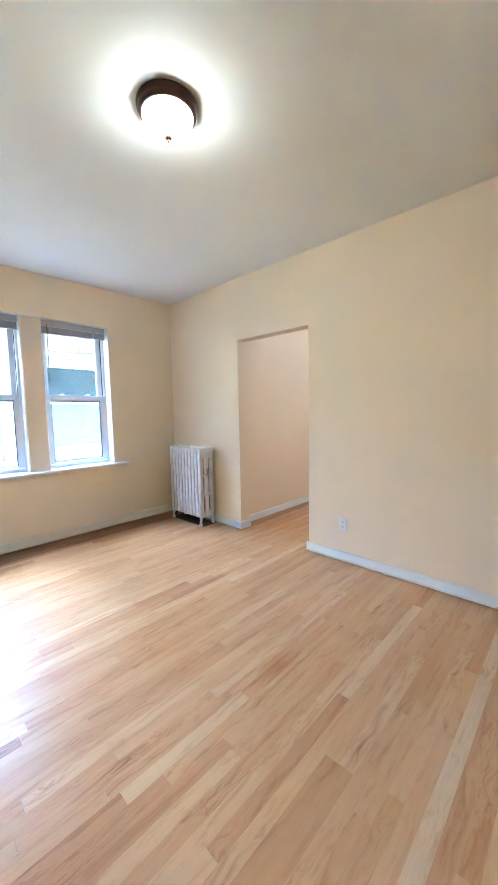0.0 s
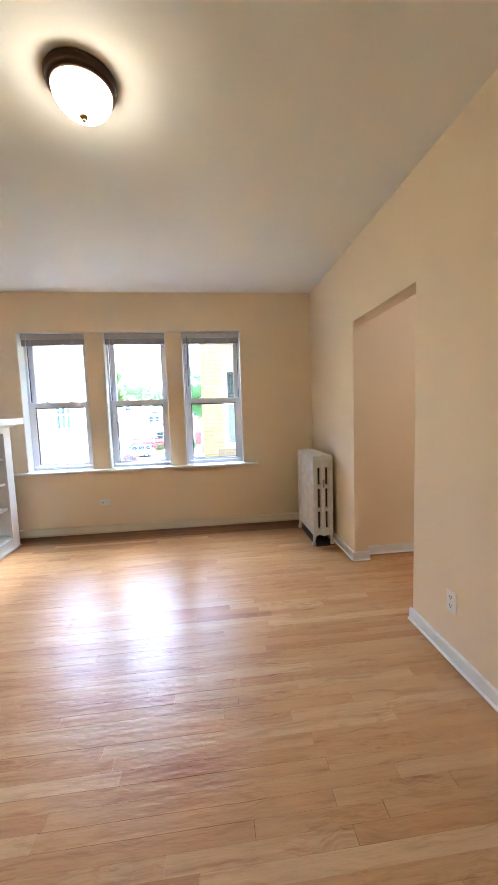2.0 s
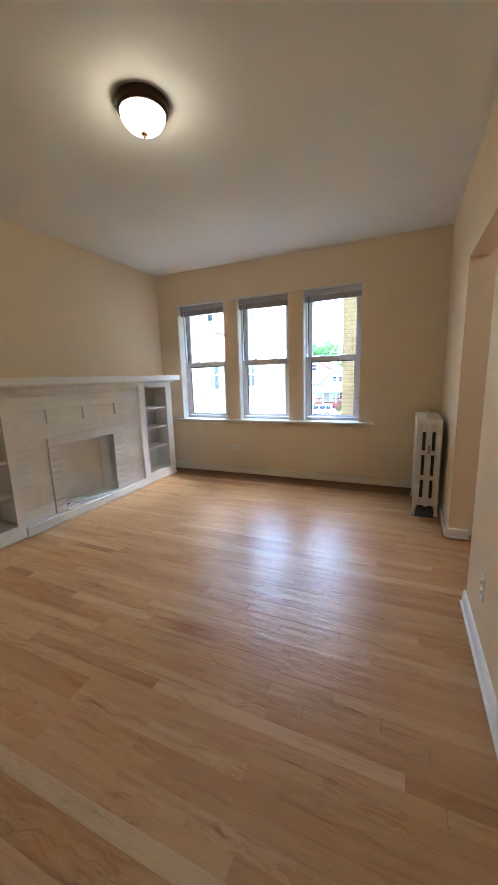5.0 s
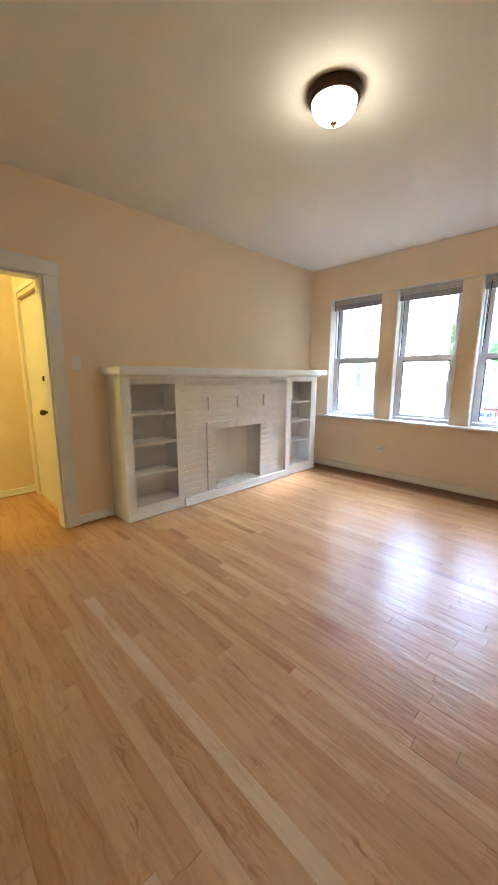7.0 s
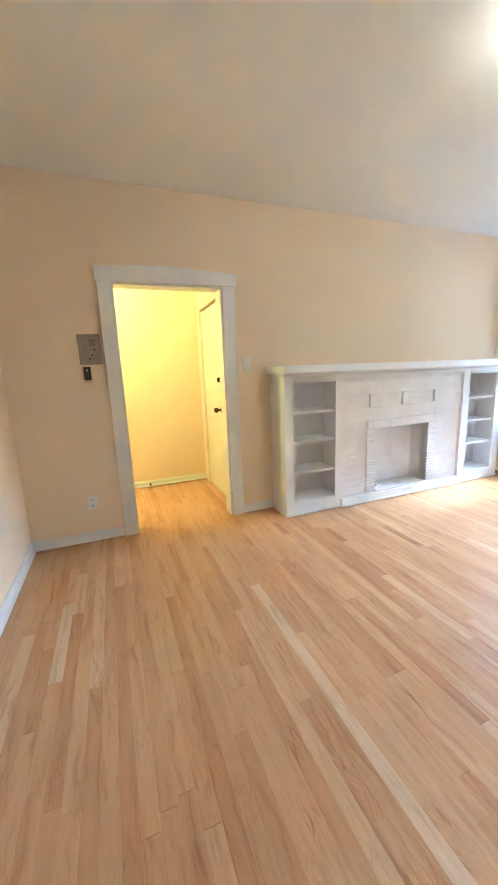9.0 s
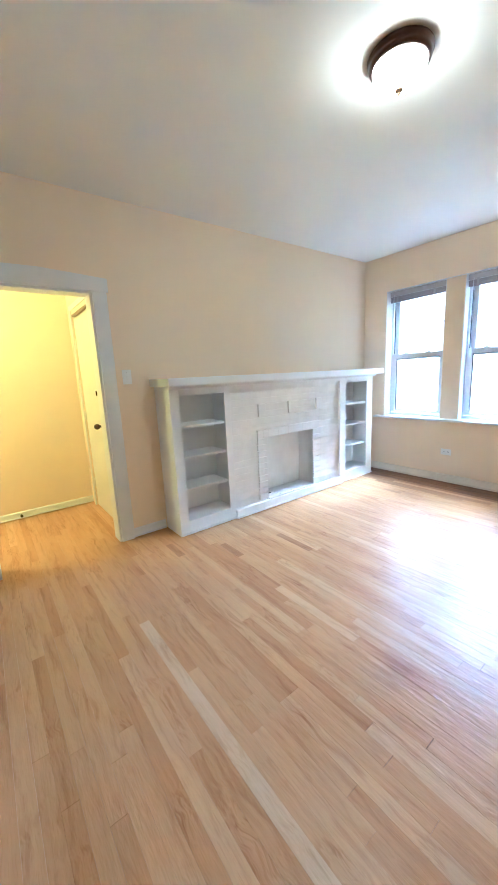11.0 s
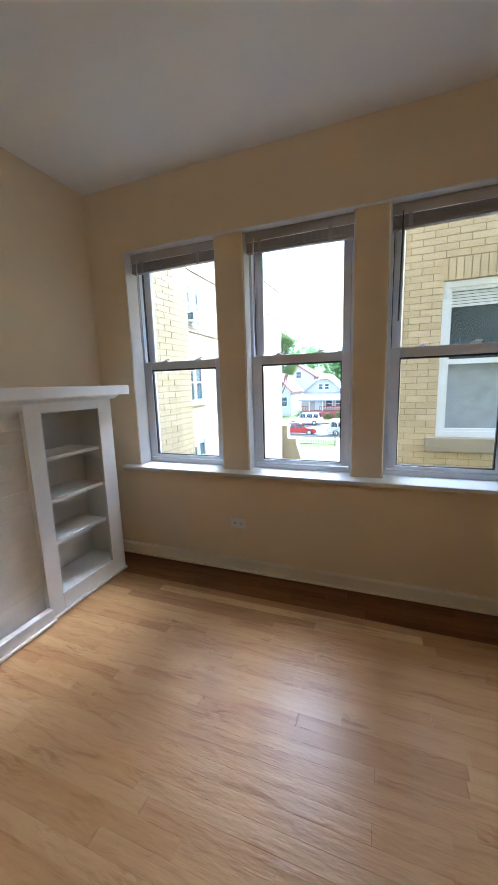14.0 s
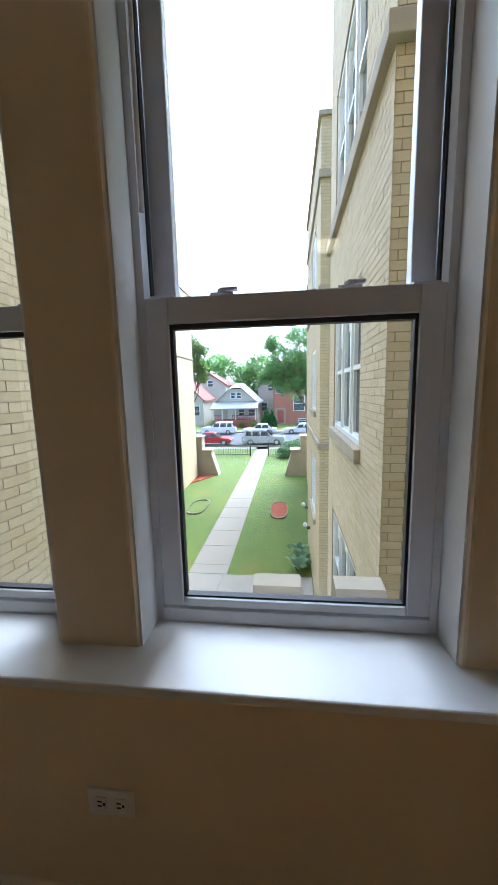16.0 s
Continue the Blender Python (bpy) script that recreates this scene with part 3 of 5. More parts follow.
def blind(y0, y1, wand_mat, tilt, label):
    """A mini blind pulled right up: headrail, a stack of slats, bottom rail, tapes and a wand."""
    zt = WZ1 - 0.002
    t = thing("mini_blind", (-3.17, (y0 + y1) / 2, zt), label, "window blind", "blinds over the windows")
    a, b = y0 + 0.008, y1 - 0.008
    hr = bmesh.new()
    bx(hr, -3.20, -3.166, a, b, zt - 0.042, zt, 0.003)
    bx(hr, -3.166, -3.160, a, b, zt - 0.060, zt - 0.004, 0.002)
    part("headrail", hr, M_RAIL, t, "beige headrail")
    yc = (a + b) / 2
    for k in range(9):
        z = zt - 0.064 - k * 0.0053
        s = bmesh.new()
        segs = 6
        rows = []
        for yy in (a + 0.004, b - 0.004):
            rows.append([(-3.198 + 0.036 * i / segs, yy, z + 0.003 * math.sin(math.pi * i / segs)) for i in range(segs + 1)])
        top = [[s.verts.new(p) for p in r] for r in rows]
        bot = [[s.verts.new((p[0], p[1], p[2] - 0.0046)) for p in r] for r in rows]
        for i in range(segs):
            s.faces.new((top[0][i], top[0][i + 1], top[1][i + 1], top[1][i]))
            s.faces.new((bot[0][i], bot[1][i], bot[1][i + 1], bot[0][i + 1]))
        for r in (0, 1):
            for i in range(segs):
                s.faces.new((top[r][i], top[r][i + 1], bot[r][i + 1], bot[r][i]))
        for i in (0, segs):
            s.faces.new((top[0][i], top[1][i], bot[1][i], bot[0][i]))
        bmesh.ops.recalc_face_normals(s, faces=s.faces)
        wob = random.uniform(-0.5, 0.5)
        moved(s, Matrix.Translation((0, yc, z)) @ Matrix.Rotation(radians(tilt * k / 9 + wob * 0.2), 4, "X") @ Matrix.Translation((0, -yc, -z)))
        part("slat", s, M_BLIND, t)
    br = bmesh.new()
    bx(br, -3.199, -3.161, a + 0.003, b - 0.003, zt - 0.130, zt - 0.112, 0.004)
    moved(br, Matrix.Translation((0, yc, zt - 0.13)) @ Matrix.Rotation(radians(tilt), 4, "X") @ Matrix.Translation((0, -yc, -zt + 0.13)))
    part("bottom_rail", br, M_BLIND, t)
    for k in (0.14, 0.80):
        yy = a + (b - a) * k
        part("ladder_tape", box(-3.1605, -3.1585, yy - 0.011, yy + 0.011, zt - 0.135, zt - 0.050), M_TAPE, t)
    wd = bmesh.new()
    cyl(wd, (-3.150, a + 0.055, zt - 0.075), (-3.155, a + 0.048, zt - 0.62), 0.0045, segs=8)
    cyl(wd, (-3.160, a + 0.055, zt - 0.045), (-3.150, a + 0.055, zt - 0.078), 0.003, segs=8)
    part("wand", wd, wand_mat, t)
    t.matrix_basis = Matrix.Translation((-0.012, 0, 0)) @ t.matrix_basis
    return t


blind(*WIN[0], M_WANDW, 0.5, "grey mini blind pulled up, pale wand hanging")
blind(*WIN[1], M_WANDW, -0.8, "grey mini blind pulled up a little crooked")
blind(*WIN[2], M_WANDD, 0.6, "grey mini blind pulled up, dark wand hanging")


# ---- radiator ----
def radiator(x0, x1, yc, h):
    n = 10
    t = thing("radiator", ((x0 + x1) / 2, yc, 0), "silver-painted cast iron column radiator standing on the floor", "radiator")
    dx = (x1 - x0) / n
    half = 0.114
    for i in range(n):
        xm = x0 + dx * (i + 0.5)
        s = bmesh.new()
        for k in (-1, 0, 1):
            y = yc + k * 0.077
            top = h - (0.004 if k == 0 else 0.018)
            bx(s, xm - dx * 0.41, xm + dx * 0.41, y - 0.025, y + 0.025, 0.10, top, 0.013, 3)
        for z0, z1 in ((h - 0.135, h - 0.03), (0.575, 0.615), (0.345, 0.385), (0.105, 0.175)):
            bx(s, xm - dx * 0.36, xm + dx * 0.36, yc - half + 0.02, yc + half - 0.02, z0, z1, 0.012, 2)
        bx(s, xm - dx * 0.43, xm + dx * 0.43, yc - half + 0.012, yc + half - 0.012, h - 0.075, h - 0.012, 0.024, 3)
        part("section", s, M_RAD, t, smooth=False)
    for xm in (x0 + dx * 0.5, x1 - dx * 0.5):
        for k in (-1, 1):
            y = yc + k * 0.082
            lg = bmesh.new()
            cyl(lg, (xm, y, 0.11), (xm, y + k * 0.012, 0.03), 0.020, 0.012)
            bx(lg, xm - 0.02, xm + 0.02, y + k * 0.012 - 0.018, y + k * 0.012 + 0.018, 0.0, 0.032, 0.010, 2)
            part("leg", lg, M_RAD, t)
    # dark slabs stand in for the shade deep between the columns
    for k in (-1, 1):
        part("gap_shade", box(x0 + dx, x1 - dx * 0.6, yc + k * 0.0385 - 0.0125, yc + k * 0.0385 + 0.0125, 0.12, h - 0.10), M_RADDARK, t, "dark slab standing in for the shade between the columns")
    hub = bmesh.new()
    cyl(hub, (x1 - 0.004, yc, 0.14), (x1 + 0.012, yc, 0.14), 0.036, segs=20)
    cyl(hub, (x1 + 0.012, yc, 0.14), (x1 + 0.022, yc, 0.14), 0.017, segs=8)
    part("plug", hub, M_RAD, t)
    br = bmesh.new()
    bx(br, x1 + 0.001, x1 + 0.008, yc - 0.006, yc + 0.010, h - 0.33, h - 0.25, 0.003)
    cyl(br, (x1 + 0.002, yc + 0.002, h - 0.27), (x1 + 0.03, yc + 0.002, h - 0.262), 0.006, segs=10)
    part("air_vent", br, M_STEEL, t)
    pv = bmesh.new()
    cyl(pv, (x0 - 0.002, yc, 0.14), (x0 - 0.06, yc, 0.14), 0.022)
    cyl(pv, (x0 - 0.06, yc, 0.18), (x0 - 0.06, yc, -0.002), 0.018)
    cyl(pv, (x0 - 0.06, yc, 0.18), (x0 - 0.06, yc, 0.225), 0.026, 0.022)
    part("supply_valve", pv, M_RADDARK, t)
    return t


radiator(-2.85, -2.245, 3.614, 0.918)
# thin dark sheet paints the radiator's shade onto the floor below it
rad_shade = part("floor_shade", box(-2.86, -2.24, 3.53, 3.72, 0.0005, 0.0045), M_RADDARK)
tagged(rad_shade, "dark sheet standing in for the shade on the floor under the radiator", "floor stain", kind="structure")

# ---- built-in fireplace wall ----
CF = 0.458           # front plane of the bookcases
MZ = 1.285           # top of the casework, under the mantel shelf


def bookcase(name, x0, x1, o0, o1, shelves, label):
    """A built-in bookcase: sides, back, face frame, three shelves and a plinth. o0 to o1 is its opening."""
    t = thing(name, ((x0 + x1) / 2, 0.31, 0), label, "bookcase", "bookcases beside the fireplace")
    b = YS + 0.001
    part("side", box(x0, x0 + 0.02, b, CF - 0.02, 0, MZ), M_BUILTIN, t)
    part("side", box(x1 - 0.02, x1, b, CF - 0.02, 0, MZ), M_BUILTIN, t)
    part("back", box(x0 + 0.02, x1 - 0.02, b, b + 0.012, 0.0, MZ), M_BUILTIN, t)
    ff = bmesh.new()
    bx(ff, x0, o0, CF - 0.02, CF, 0.0, MZ, 0.002)
    bx(ff, o1, x1, CF - 0.02, CF, 0.0, MZ, 0.002)
    bx(ff, o0, o1, CF - 0.02, CF, 1.215, MZ, 0.002)
    bx(ff, o0, o1, CF - 0.02, CF, 0.0, 0.125, 0.002)
    part("face_frame", ff, M_BUILTIN, t)
    part("bottom_shelf", box(x0 + 0.02, x1 - 0.02, b + 0.012, CF - 0.02, 0.097, 0.123), M_BUILTIN, t)
    part("top_board", box(x0 + 0.02, x1 - 0.02, b + 0.012, CF - 0.02, MZ - 0.02, MZ), M_BUILTIN, t)
    for z in shelves:
        part("shelf", box(o0 - 0.005, o1 + 0.005, b + 0.012, CF - 0.028, z - 0.022, z, 0.002), M_BUILTIN, t)
    sh = bmesh.new()
    bx(sh, x0 - 0.004, x1 + 0.004, CF, CF + 0.014, 0.007, 0.022, 0.004)
    part("shoe_moulding", sh, M_BUILTIN, t)
    return t


bookcase("bookcase", -0.665, -0.075, -0.598, -0.160, (0.960, 0.690, 0.405), "white painted built-in bookcase with three empty shelves")
bookcase("bookcase", -2.865, -2.222, -2.745, -2.322, (0.960, 0.705, 0.445), "white painted built-in bookcase by the window wall, empty")

mantel = thing("mantel_shelf", (-1.45, 0.31, MZ), "long white painted mantel shelf over bookcases and fireplace", "mantel")
part("top_board", box(-2.955, -0.035, YS + 0.001, 0.555, 1.30, 1.362, 0.004), M_BUILTIN, mantel)
bm = bmesh.new()
prism(bm, [(CF, MZ - 0.012), (CF + 0.012, MZ - 0.012), (CF + 0.020, MZ - 0.004), (CF + 0.042, MZ + 0.008), (CF + 0.046, MZ + 0.015), (CF, MZ + 0.015)], 0, -2.90, -0.06)
part("bed_moulding", bm, M_BUILTIN, mantel)
part("sub_board", box(-2.865, -0.075, YS + 0.001, CF, MZ, 1.30), M_BUILTIN, mantel)

fire = thing("fireplace", (-1.41, 0.31, 0), "white painted brick fireplace with an empty closed firebox", "fireplace")
FX0, FX1 = -2.222, -0.665
SX0, SX1, SZ = -1.872, -0.975, 0.820      # brick surround
BX0, BX1, BZ0, BZ1 = -1.765, -1.082, 0.105, 0.735
part("frieze_board", box(FX0, FX1, CF - 0.012, CF - 0.002, 1.238, MZ), M_BUILTIN, fire)
bk = bmesh.new()
bx(bk, FX0, BX0, CF - 0.10, CF - 0.0335, 0.0, 1.238)
bx(bk, BX1, FX1, CF - 0.10, CF - 0.0335, 0.0, 1.238)
bx(bk, BX0, BX1, CF - 0.10, CF - 0.0335, BZ1, 1.238)
part("backing", bk, M_PBRICK, fire)
fb = bmesh.new()
bx(fb, BX0 - 0.02, BX1 + 0.02, YS + 0.02, YS + 0.05, 0.08, BZ1 + 0.04)
bx(fb, BX0 - 0.02, BX0, YS + 0.05, CF - 0.10, 0.08, BZ1 + 0.04)
bx(fb, BX1, BX1 + 0.02, YS + 0.05, CF - 0.10, 0.08, BZ1 + 0.04)
bx(fb, BX0, BX1, YS + 0.05, CF - 0.10, BZ1 + 0.02, BZ1 + 0.04)
part("firebox", fb, M_PBRICK, fire)
fl = bmesh.new()
for i in range(4):
    xa = BX0 + (BX1 - BX0) * i / 4
    bx(fl, xa + 0.002, xa + (BX1 - BX0) / 4 - 0.002, YS + 0.05, CF + 0.005, 0.07, 0.100 + random.uniform(-0.003, 0.003), 0.004)
part("hearth", fl, M_HEARTH, fire)
pl = bmesh.new()
bx(pl, FX0 - 0.006, FX1 + 0.006, CF - 0.02, CF + 0.024, 0.0, 0.088, 0.008, 3)
bx(pl, FX0 - 0.010, FX1 + 0.010, CF + 0.024, CF + 0.038, 0.007, 0.024, 0.005)
part("plinth", pl, M_BUILTIN, fire)
for xm in (-1.042, -1.445, -1.868):
    part("plaque", box(xm - 0.046, xm + 0.046, CF - 0.03, CF - 0.008, 0.952, 1.075, 0.004), M_PBRICK, fire)

rail = thing("picture_rail_strip", (-1.4, CF, 1.262), "thin white strip under the mantel, bowed", "trim")
part("strip", moved(box(-0.69, 0.69, CF - 0.004, CF + 0.010, -0.004, 0.004, 0.001), Matrix.Translation((-1.41, 0, 1.262)) @ Matrix.Rotation(radians(-0.25), 4, "Y")), M_BUILTIN, rail)

plate = thing("loose_plate", (-1.16, 0.36, 0.103), "small loose white plate with dark marks lying on the hearth", "cover plate")
part("plate", moved(box(-0.055, 0.055, -0.032, 0.032, 0, 0.006, 0.002), Matrix.Translation((-1.16, 0.36, 0.104)) @ Matrix.Rotation(0.5, 4, "Z")), M_PLATE, plate)
part("dark_mark", moved(box(-0.032, -0.008, -0.014, 0.014, 0.0062, 0.0085), Matrix.Translation((-1.16, 0.36, 0.104)) @ Matrix.Rotation(0.5, 4, "Z")), M_SLOT, plate)
part("dark_mark", moved(box(0.010, 0.026, -0.008, 0.008, 0.0062, 0.0085), Matrix.Translation((-1.16, 0.36, 0.104)) @ Matrix.Rotation(0.5, 4, "Z")), M_SLOT, plate)

# ---- ceiling light ----
LX, LY = -0.572, 2.083
lamp = thing("ceiling_light", (LX, LY, ZC), "flush ceiling light, bronze ring and glowing frosted dome", "ceiling light")
bm = lathe(bmesh.new(), [(0.0, 0.0), (0.135, 0.0), (0.139, -0.007), (0.137, -0.017), (0.132, -0.022), (0.132, -0.030), (0.129, -0.040), (0.124, -0.047), (0.117, -0.050), (0.113, -0.046), (0.0, -0.044)], (LX, LY, ZC))
part("base_ring", bm, M_BRONZE, lamp, "dark oiled bronze ring", smooth=True)
prof = [(0.114, -0.045)] + [(0.114 * math.cos(a), -0.047 - 0.087 * math.sin(a)) for a in [i * math.pi / 2 / 12 for i in range(12)]] + [(0.0, -0.134)]
part("glass_shade", lathe(bmesh.new(), prof, (LX, LY, ZC)), M_DOME, lamp, "glowing frosted glass dome", smooth=True)
bm = lathe(bmesh.new(), [(0.0, -0.130), (0.016, -0.132), (0.018, -0.137), (0.012, -0.143), (0.006, -0.147), (0.008, -0.150), (0.006, -0.154), (0.0, -0.158)], (LX, LY, ZC), 20)
part("finial", bm, M_BRASS, lamp, "small brass finial", smooth=True)


def hall_lamp(name, x, y, z, material, label):
    t = thing(name, (x, y, z), label, "ceiling light")
    part("base_ring", lathe(bmesh.new(), [(0, 0), (0.10, 0), (0.10, -0.02), (0.0, -0.02)], (x, y, z)), M_BRONZE, t)
    part("glass_shade", lathe(bmesh.new(), [(0.09, -0.02)] + [(0.09 * math.cos(a), -0.02 - 0.08 * math.sin(a)) for a in [i * math.pi / 20 for i in range(1, 10)]] + [(0, -0.10)], (x, y, z), 24), material, t, smooth=True)


hall_lamp("hall_light", 1.75, -0.40, ZC - 0.05, M_BULB, "warm globe light on the hall ceiling")
# added globe, out of view, that fills the passage with light
hall_lamp("passage_fill_light", -0.45, 5.1, ZC, M_BULB2, "globe light added out of view to brighten the passage")


# ---- wall plates ----
def outlet(at, turn, label, sideways=False):
    """A duplex outlet, built facing +x at the origin."""
    t = new("wall_outlet")
    t.empty_display_size = 0.05
    tagged(t, label, "wall outlet", "outlets on the walls")
    part("plate", box(0, 0.006, -0.036, 0.036, -0.058, 0.058, 0.003), M_PLATE, t)
    for s in (-1, 1):
        f = part("socket", box(0.005, 0.009, -0.017, 0.017, s * 0.024 - 0.014, s * 0.024 + 0.014, 0.002), M_PLATE, t)
        for k in (-0.007, 0.005):
            part("slot", box(0.0085, 0.0098, k, k + 0.003, s * 0.024 - 0.003, s * 0.024 + 0.008), M_SLOT, f)
        part("slot", box(0.0085, 0.0098, -0.0035, 0.0035, s * 0.024 - 0.011, s * 0.024 - 0.006), M_SLOT, f)
    m = Matrix.Translation(at) @ Matrix.Rotation(radians(turn), 4, "Z")
    t.matrix_basis = m @ Matrix.Rotation(radians(90), 4, "X") if sideways else m
    return t


outlet((XW, 1.292, 0.362), 0, "ivory duplex outlet set sideways under the window", True)
outlet((-0.60, YN, 0.33), -90, "ivory duplex outlet above the baseboard near the opening")
outlet((1.537, YS, 0.335), 90, "ivory duplex outlet above the baseboard near the doorway")

sw = thing("light_switch", (0.148, YS, 1.39), "ivory toggle light switch beside the doorway", "light switch")
part("plate", box(0.112, 0.186, YS, YS + 0.006, 1.332, 1.450, 0.003), M_PLATE, sw)
part("toggle", box(0.144, 0.154, YS + 0.005, YS + 0.016, 1.382, 1.402, 0.002), M_PLATE, sw)
part("screw", cyl(bmesh.new(), (0.149, YS + 0.005, 1.43), (0.149, YS + 0.0072, 1.43), 0.003, segs=8), M_STEEL, sw)

pan = thing("intercom_panel", (1.41, YS, 1.54), "brushed metal intercom panel with dark marks by the doorway", "intercom")
part("plate", box(1.338, 1.496, YS, YS + 0.008, 1.428, 1.650, 0.003), M_STEEL, pan)
for z in (1.60, 1.585, 1.57):
    part("speaker_slot", box(1.375, 1.42, YS + 0.0075, YS + 0.0095, z, z + 0.005), M_SLOT, pan)
for k, z in enumerate((1.535, 1.50, 1.47)):
    part("button", cyl(bmesh.new(), (1.385 + 0.02 * k, YS + 0.007, z), (1.385 + 0.02 * k, YS + 0.014, z), 0.007, segs=12), M_BLACK, pan)
for x in (1.346, 1.488):
    for z in (1.437, 1.641):
        part("screw", cyl(bmesh.new(), (x, YS + 0.007, z), (x, YS + 0.0098, z), 0.0035, segs=8), M_STEEL, pan)
bl = thing("door_buzzer", (1.455, YS, 1.36), "small black box on the wall under the intercom", "buzzer")
part("box", box(1.428, 1.478, YS, YS + 0.022, 1.313, 1.412, 0.004), M_BLACK, bl)
part("pale_mark", box(1.447, 1.459, YS + 0.0215, YS + 0.0235, 1.375, 1.395), M_PLATE, bl)

# ---- entry hall door ----
door = thing("entry_door", (HX0 - 0.02, EY0, 0), "cream painted flush entry door, closed, with dark locks", "door")
part("leaf", box(HX0 - 0.055, HX0 - 0.012, EY0 + 0.004, EY1 - 0.004, 0.012, EH - 0.004, 0.002), M_DOOR, door)
for z in (0.28, 1.02, 1.76):
    part("hinge", cyl(bmesh.new(), (HX0 - 0.006, EY0 + 0.006, z - 0.05), (HX0 - 0.006, EY0 + 0.006, z + 0.05), 0.009, segs=12), M_DOOR, door)
kb = bmesh.new()
cyl(kb, (HX0 - 0.012, EY1 - 0.23, 0.955), (HX0 - 0.006, EY1 - 0.23, 0.955), 0.030, segs=20)
cyl(kb, (HX0 - 0.006, EY1 - 0.23, 0.955), (HX0 + 0.03, EY1 - 0.23, 0.955), 0.011, segs=12)
moved(bmesh.ops.create_uvsphere(kb, u_segments=16, v_segments=10, radius=0.027, matrix=Matrix.Translation((HX0 + 0.045, EY1 - 0.23, 0.955))) and kb, Matrix.Identity(4))
part("knob", kb, M_BRONZE, door, "dark round knob", smooth=True)
db = bmesh.new()
cyl(db, (HX0 - 0.012, EY1 - 0.22, 1.26), (HX0 + 0.004, EY1 - 0.22, 1.26), 0.027, segs=20)
bx(db, HX0 + 0.003, HX0 + 0.022, EY1 - 0.224, EY1 - 0.216, 1.238, 1.282, 0.003)
part("deadbolt", db, M_BRONZE, door, "dark deadbolt with thumb turn")
part("keyhole", cyl(bmesh.new(), (HX0 - 0.013, EY1 - 0.225, 1.035), (HX0 - 0.006, EY1 - 0.225, 1.035), 0.011, segs=14), M_BRASS, door)
trim = bmesh.new()
bx(trim, HX0, HX0 + 0.012, EY0 - 0.05, EY0 - 0.002, 0.0, EH + 0.05, 0.003)
bx(trim, HX0, HX0 + 0.012, EY0 - 0.05, EY1 + 0.05, EH + 0.052, EH + 0.10, 0.003)
structure("trim_entry_door", trim, M_DOOR, "cream painted casing round the entry door", "door frame")
part("door_closer_arm", box(HX0 - 0.01, HX0 + 0.018, EY0 + 0.08, EY1 - 0.1, EH - 0.02, EH - 0.002), M_BRASS, door)
stop = thing("door_stop", (0.98, HY + 0.02, 0.05), "small dark door stop screwed to the hall baseboard", "door stop")
part("post", cyl(bmesh.new(), (0.98, HY + 0.010, 0.05), (0.98, HY + 0.07, 0.05), 0.006, segs=10), M_STEEL, stop)
part("rubber_tip", cyl(bmesh.new(), (0.98, HY + 0.07, 0.05), (0.98, HY + 0.09, 0.05), 0.013, segs=12), M_BLACK, stop)
structure("threshold_entry", box(HX0 - 0.06, HX0 + 0.02, EY0, EY1, 0.0, 0.010, 0.003), M_FLOOR, "wooden threshold under the entry door", "threshold")

# ---- outside: the court, its brick wings, the street ----
GZ = -4.7
BRL, BRH = 0.205, 0.0675


def brick_boxes(length, z0, z1, holes, rng):
    """Running-bond bricks of one face as (u0, u1, z0, z1, proud), leaving out the holes."""
    out = []
    row = 0
    z = z0
    while z < z1 - 0.01:
        u = -(BRL / 2 + 0.004) if row % 2 else 0.0
        while u < length:
            spans = [(max(u, 0.0), min(u + BRL, length))]
            for h0, h1, g0, g1 in holes:
                if z + BRH > g0 + 0.01 and z < g1 - 0.01:
                    spans = [s for a, b in spans for s in ((a, min(b, h0)), (max(a, h1), b)) if s[1] - s[0] > 0.015]
            for a, b in spans:
                if b - a > 0.015:
                    out.append((a, b - 0.001, z + 0.004, z + BRH - 0.003, rng.uniform(0.0035, 0.0055)))
            u += BRL + 0.008
        z += BRH
        row += 1
    return out


def bricks_joined(name, boxes, frame_m, parent, material):
    """Many bricks as one mesh, in the frame u along the wall, n out of it, z up."""
    vs, fs = [], []
    for a, b, z0, z1, p in boxes:
        k = len(vs)
        for z in (z0, z1):
            for u, n in ((a, -0.01), (b, -0.01), (b, p), (a, p)):
                vs.append(tuple(frame_m @ Vector((u, n, z))))
        fs += [(k + 2, k + 3, k + 7, k + 6), (k, k + 4, k + 7, k + 3), (k + 1, k + 2, k + 6, k + 5), (k + 4, k + 5, k + 6, k + 7), (k, k + 3, k + 2, k + 1)]
    me = bpy.data.meshes.new(name)
    me.from_pydata(vs, [], fs)
    me.materials.append(material)
    ob = new(name, me)
    ob.parent = parent
    ob.matrix_parent_inverse = parent.matrix_basis.inverted() if parent.data is None else Matrix.Identity(4)
    return tagged(ob, kind="stuff")


def wall_frame(x, y, angle):
    """u runs along the wall at that angle, the wall looks to the left of u."""
    return Matrix.Translation((x, y, 0)) @ Matrix.Rotation(radians(angle), 4, "Z")


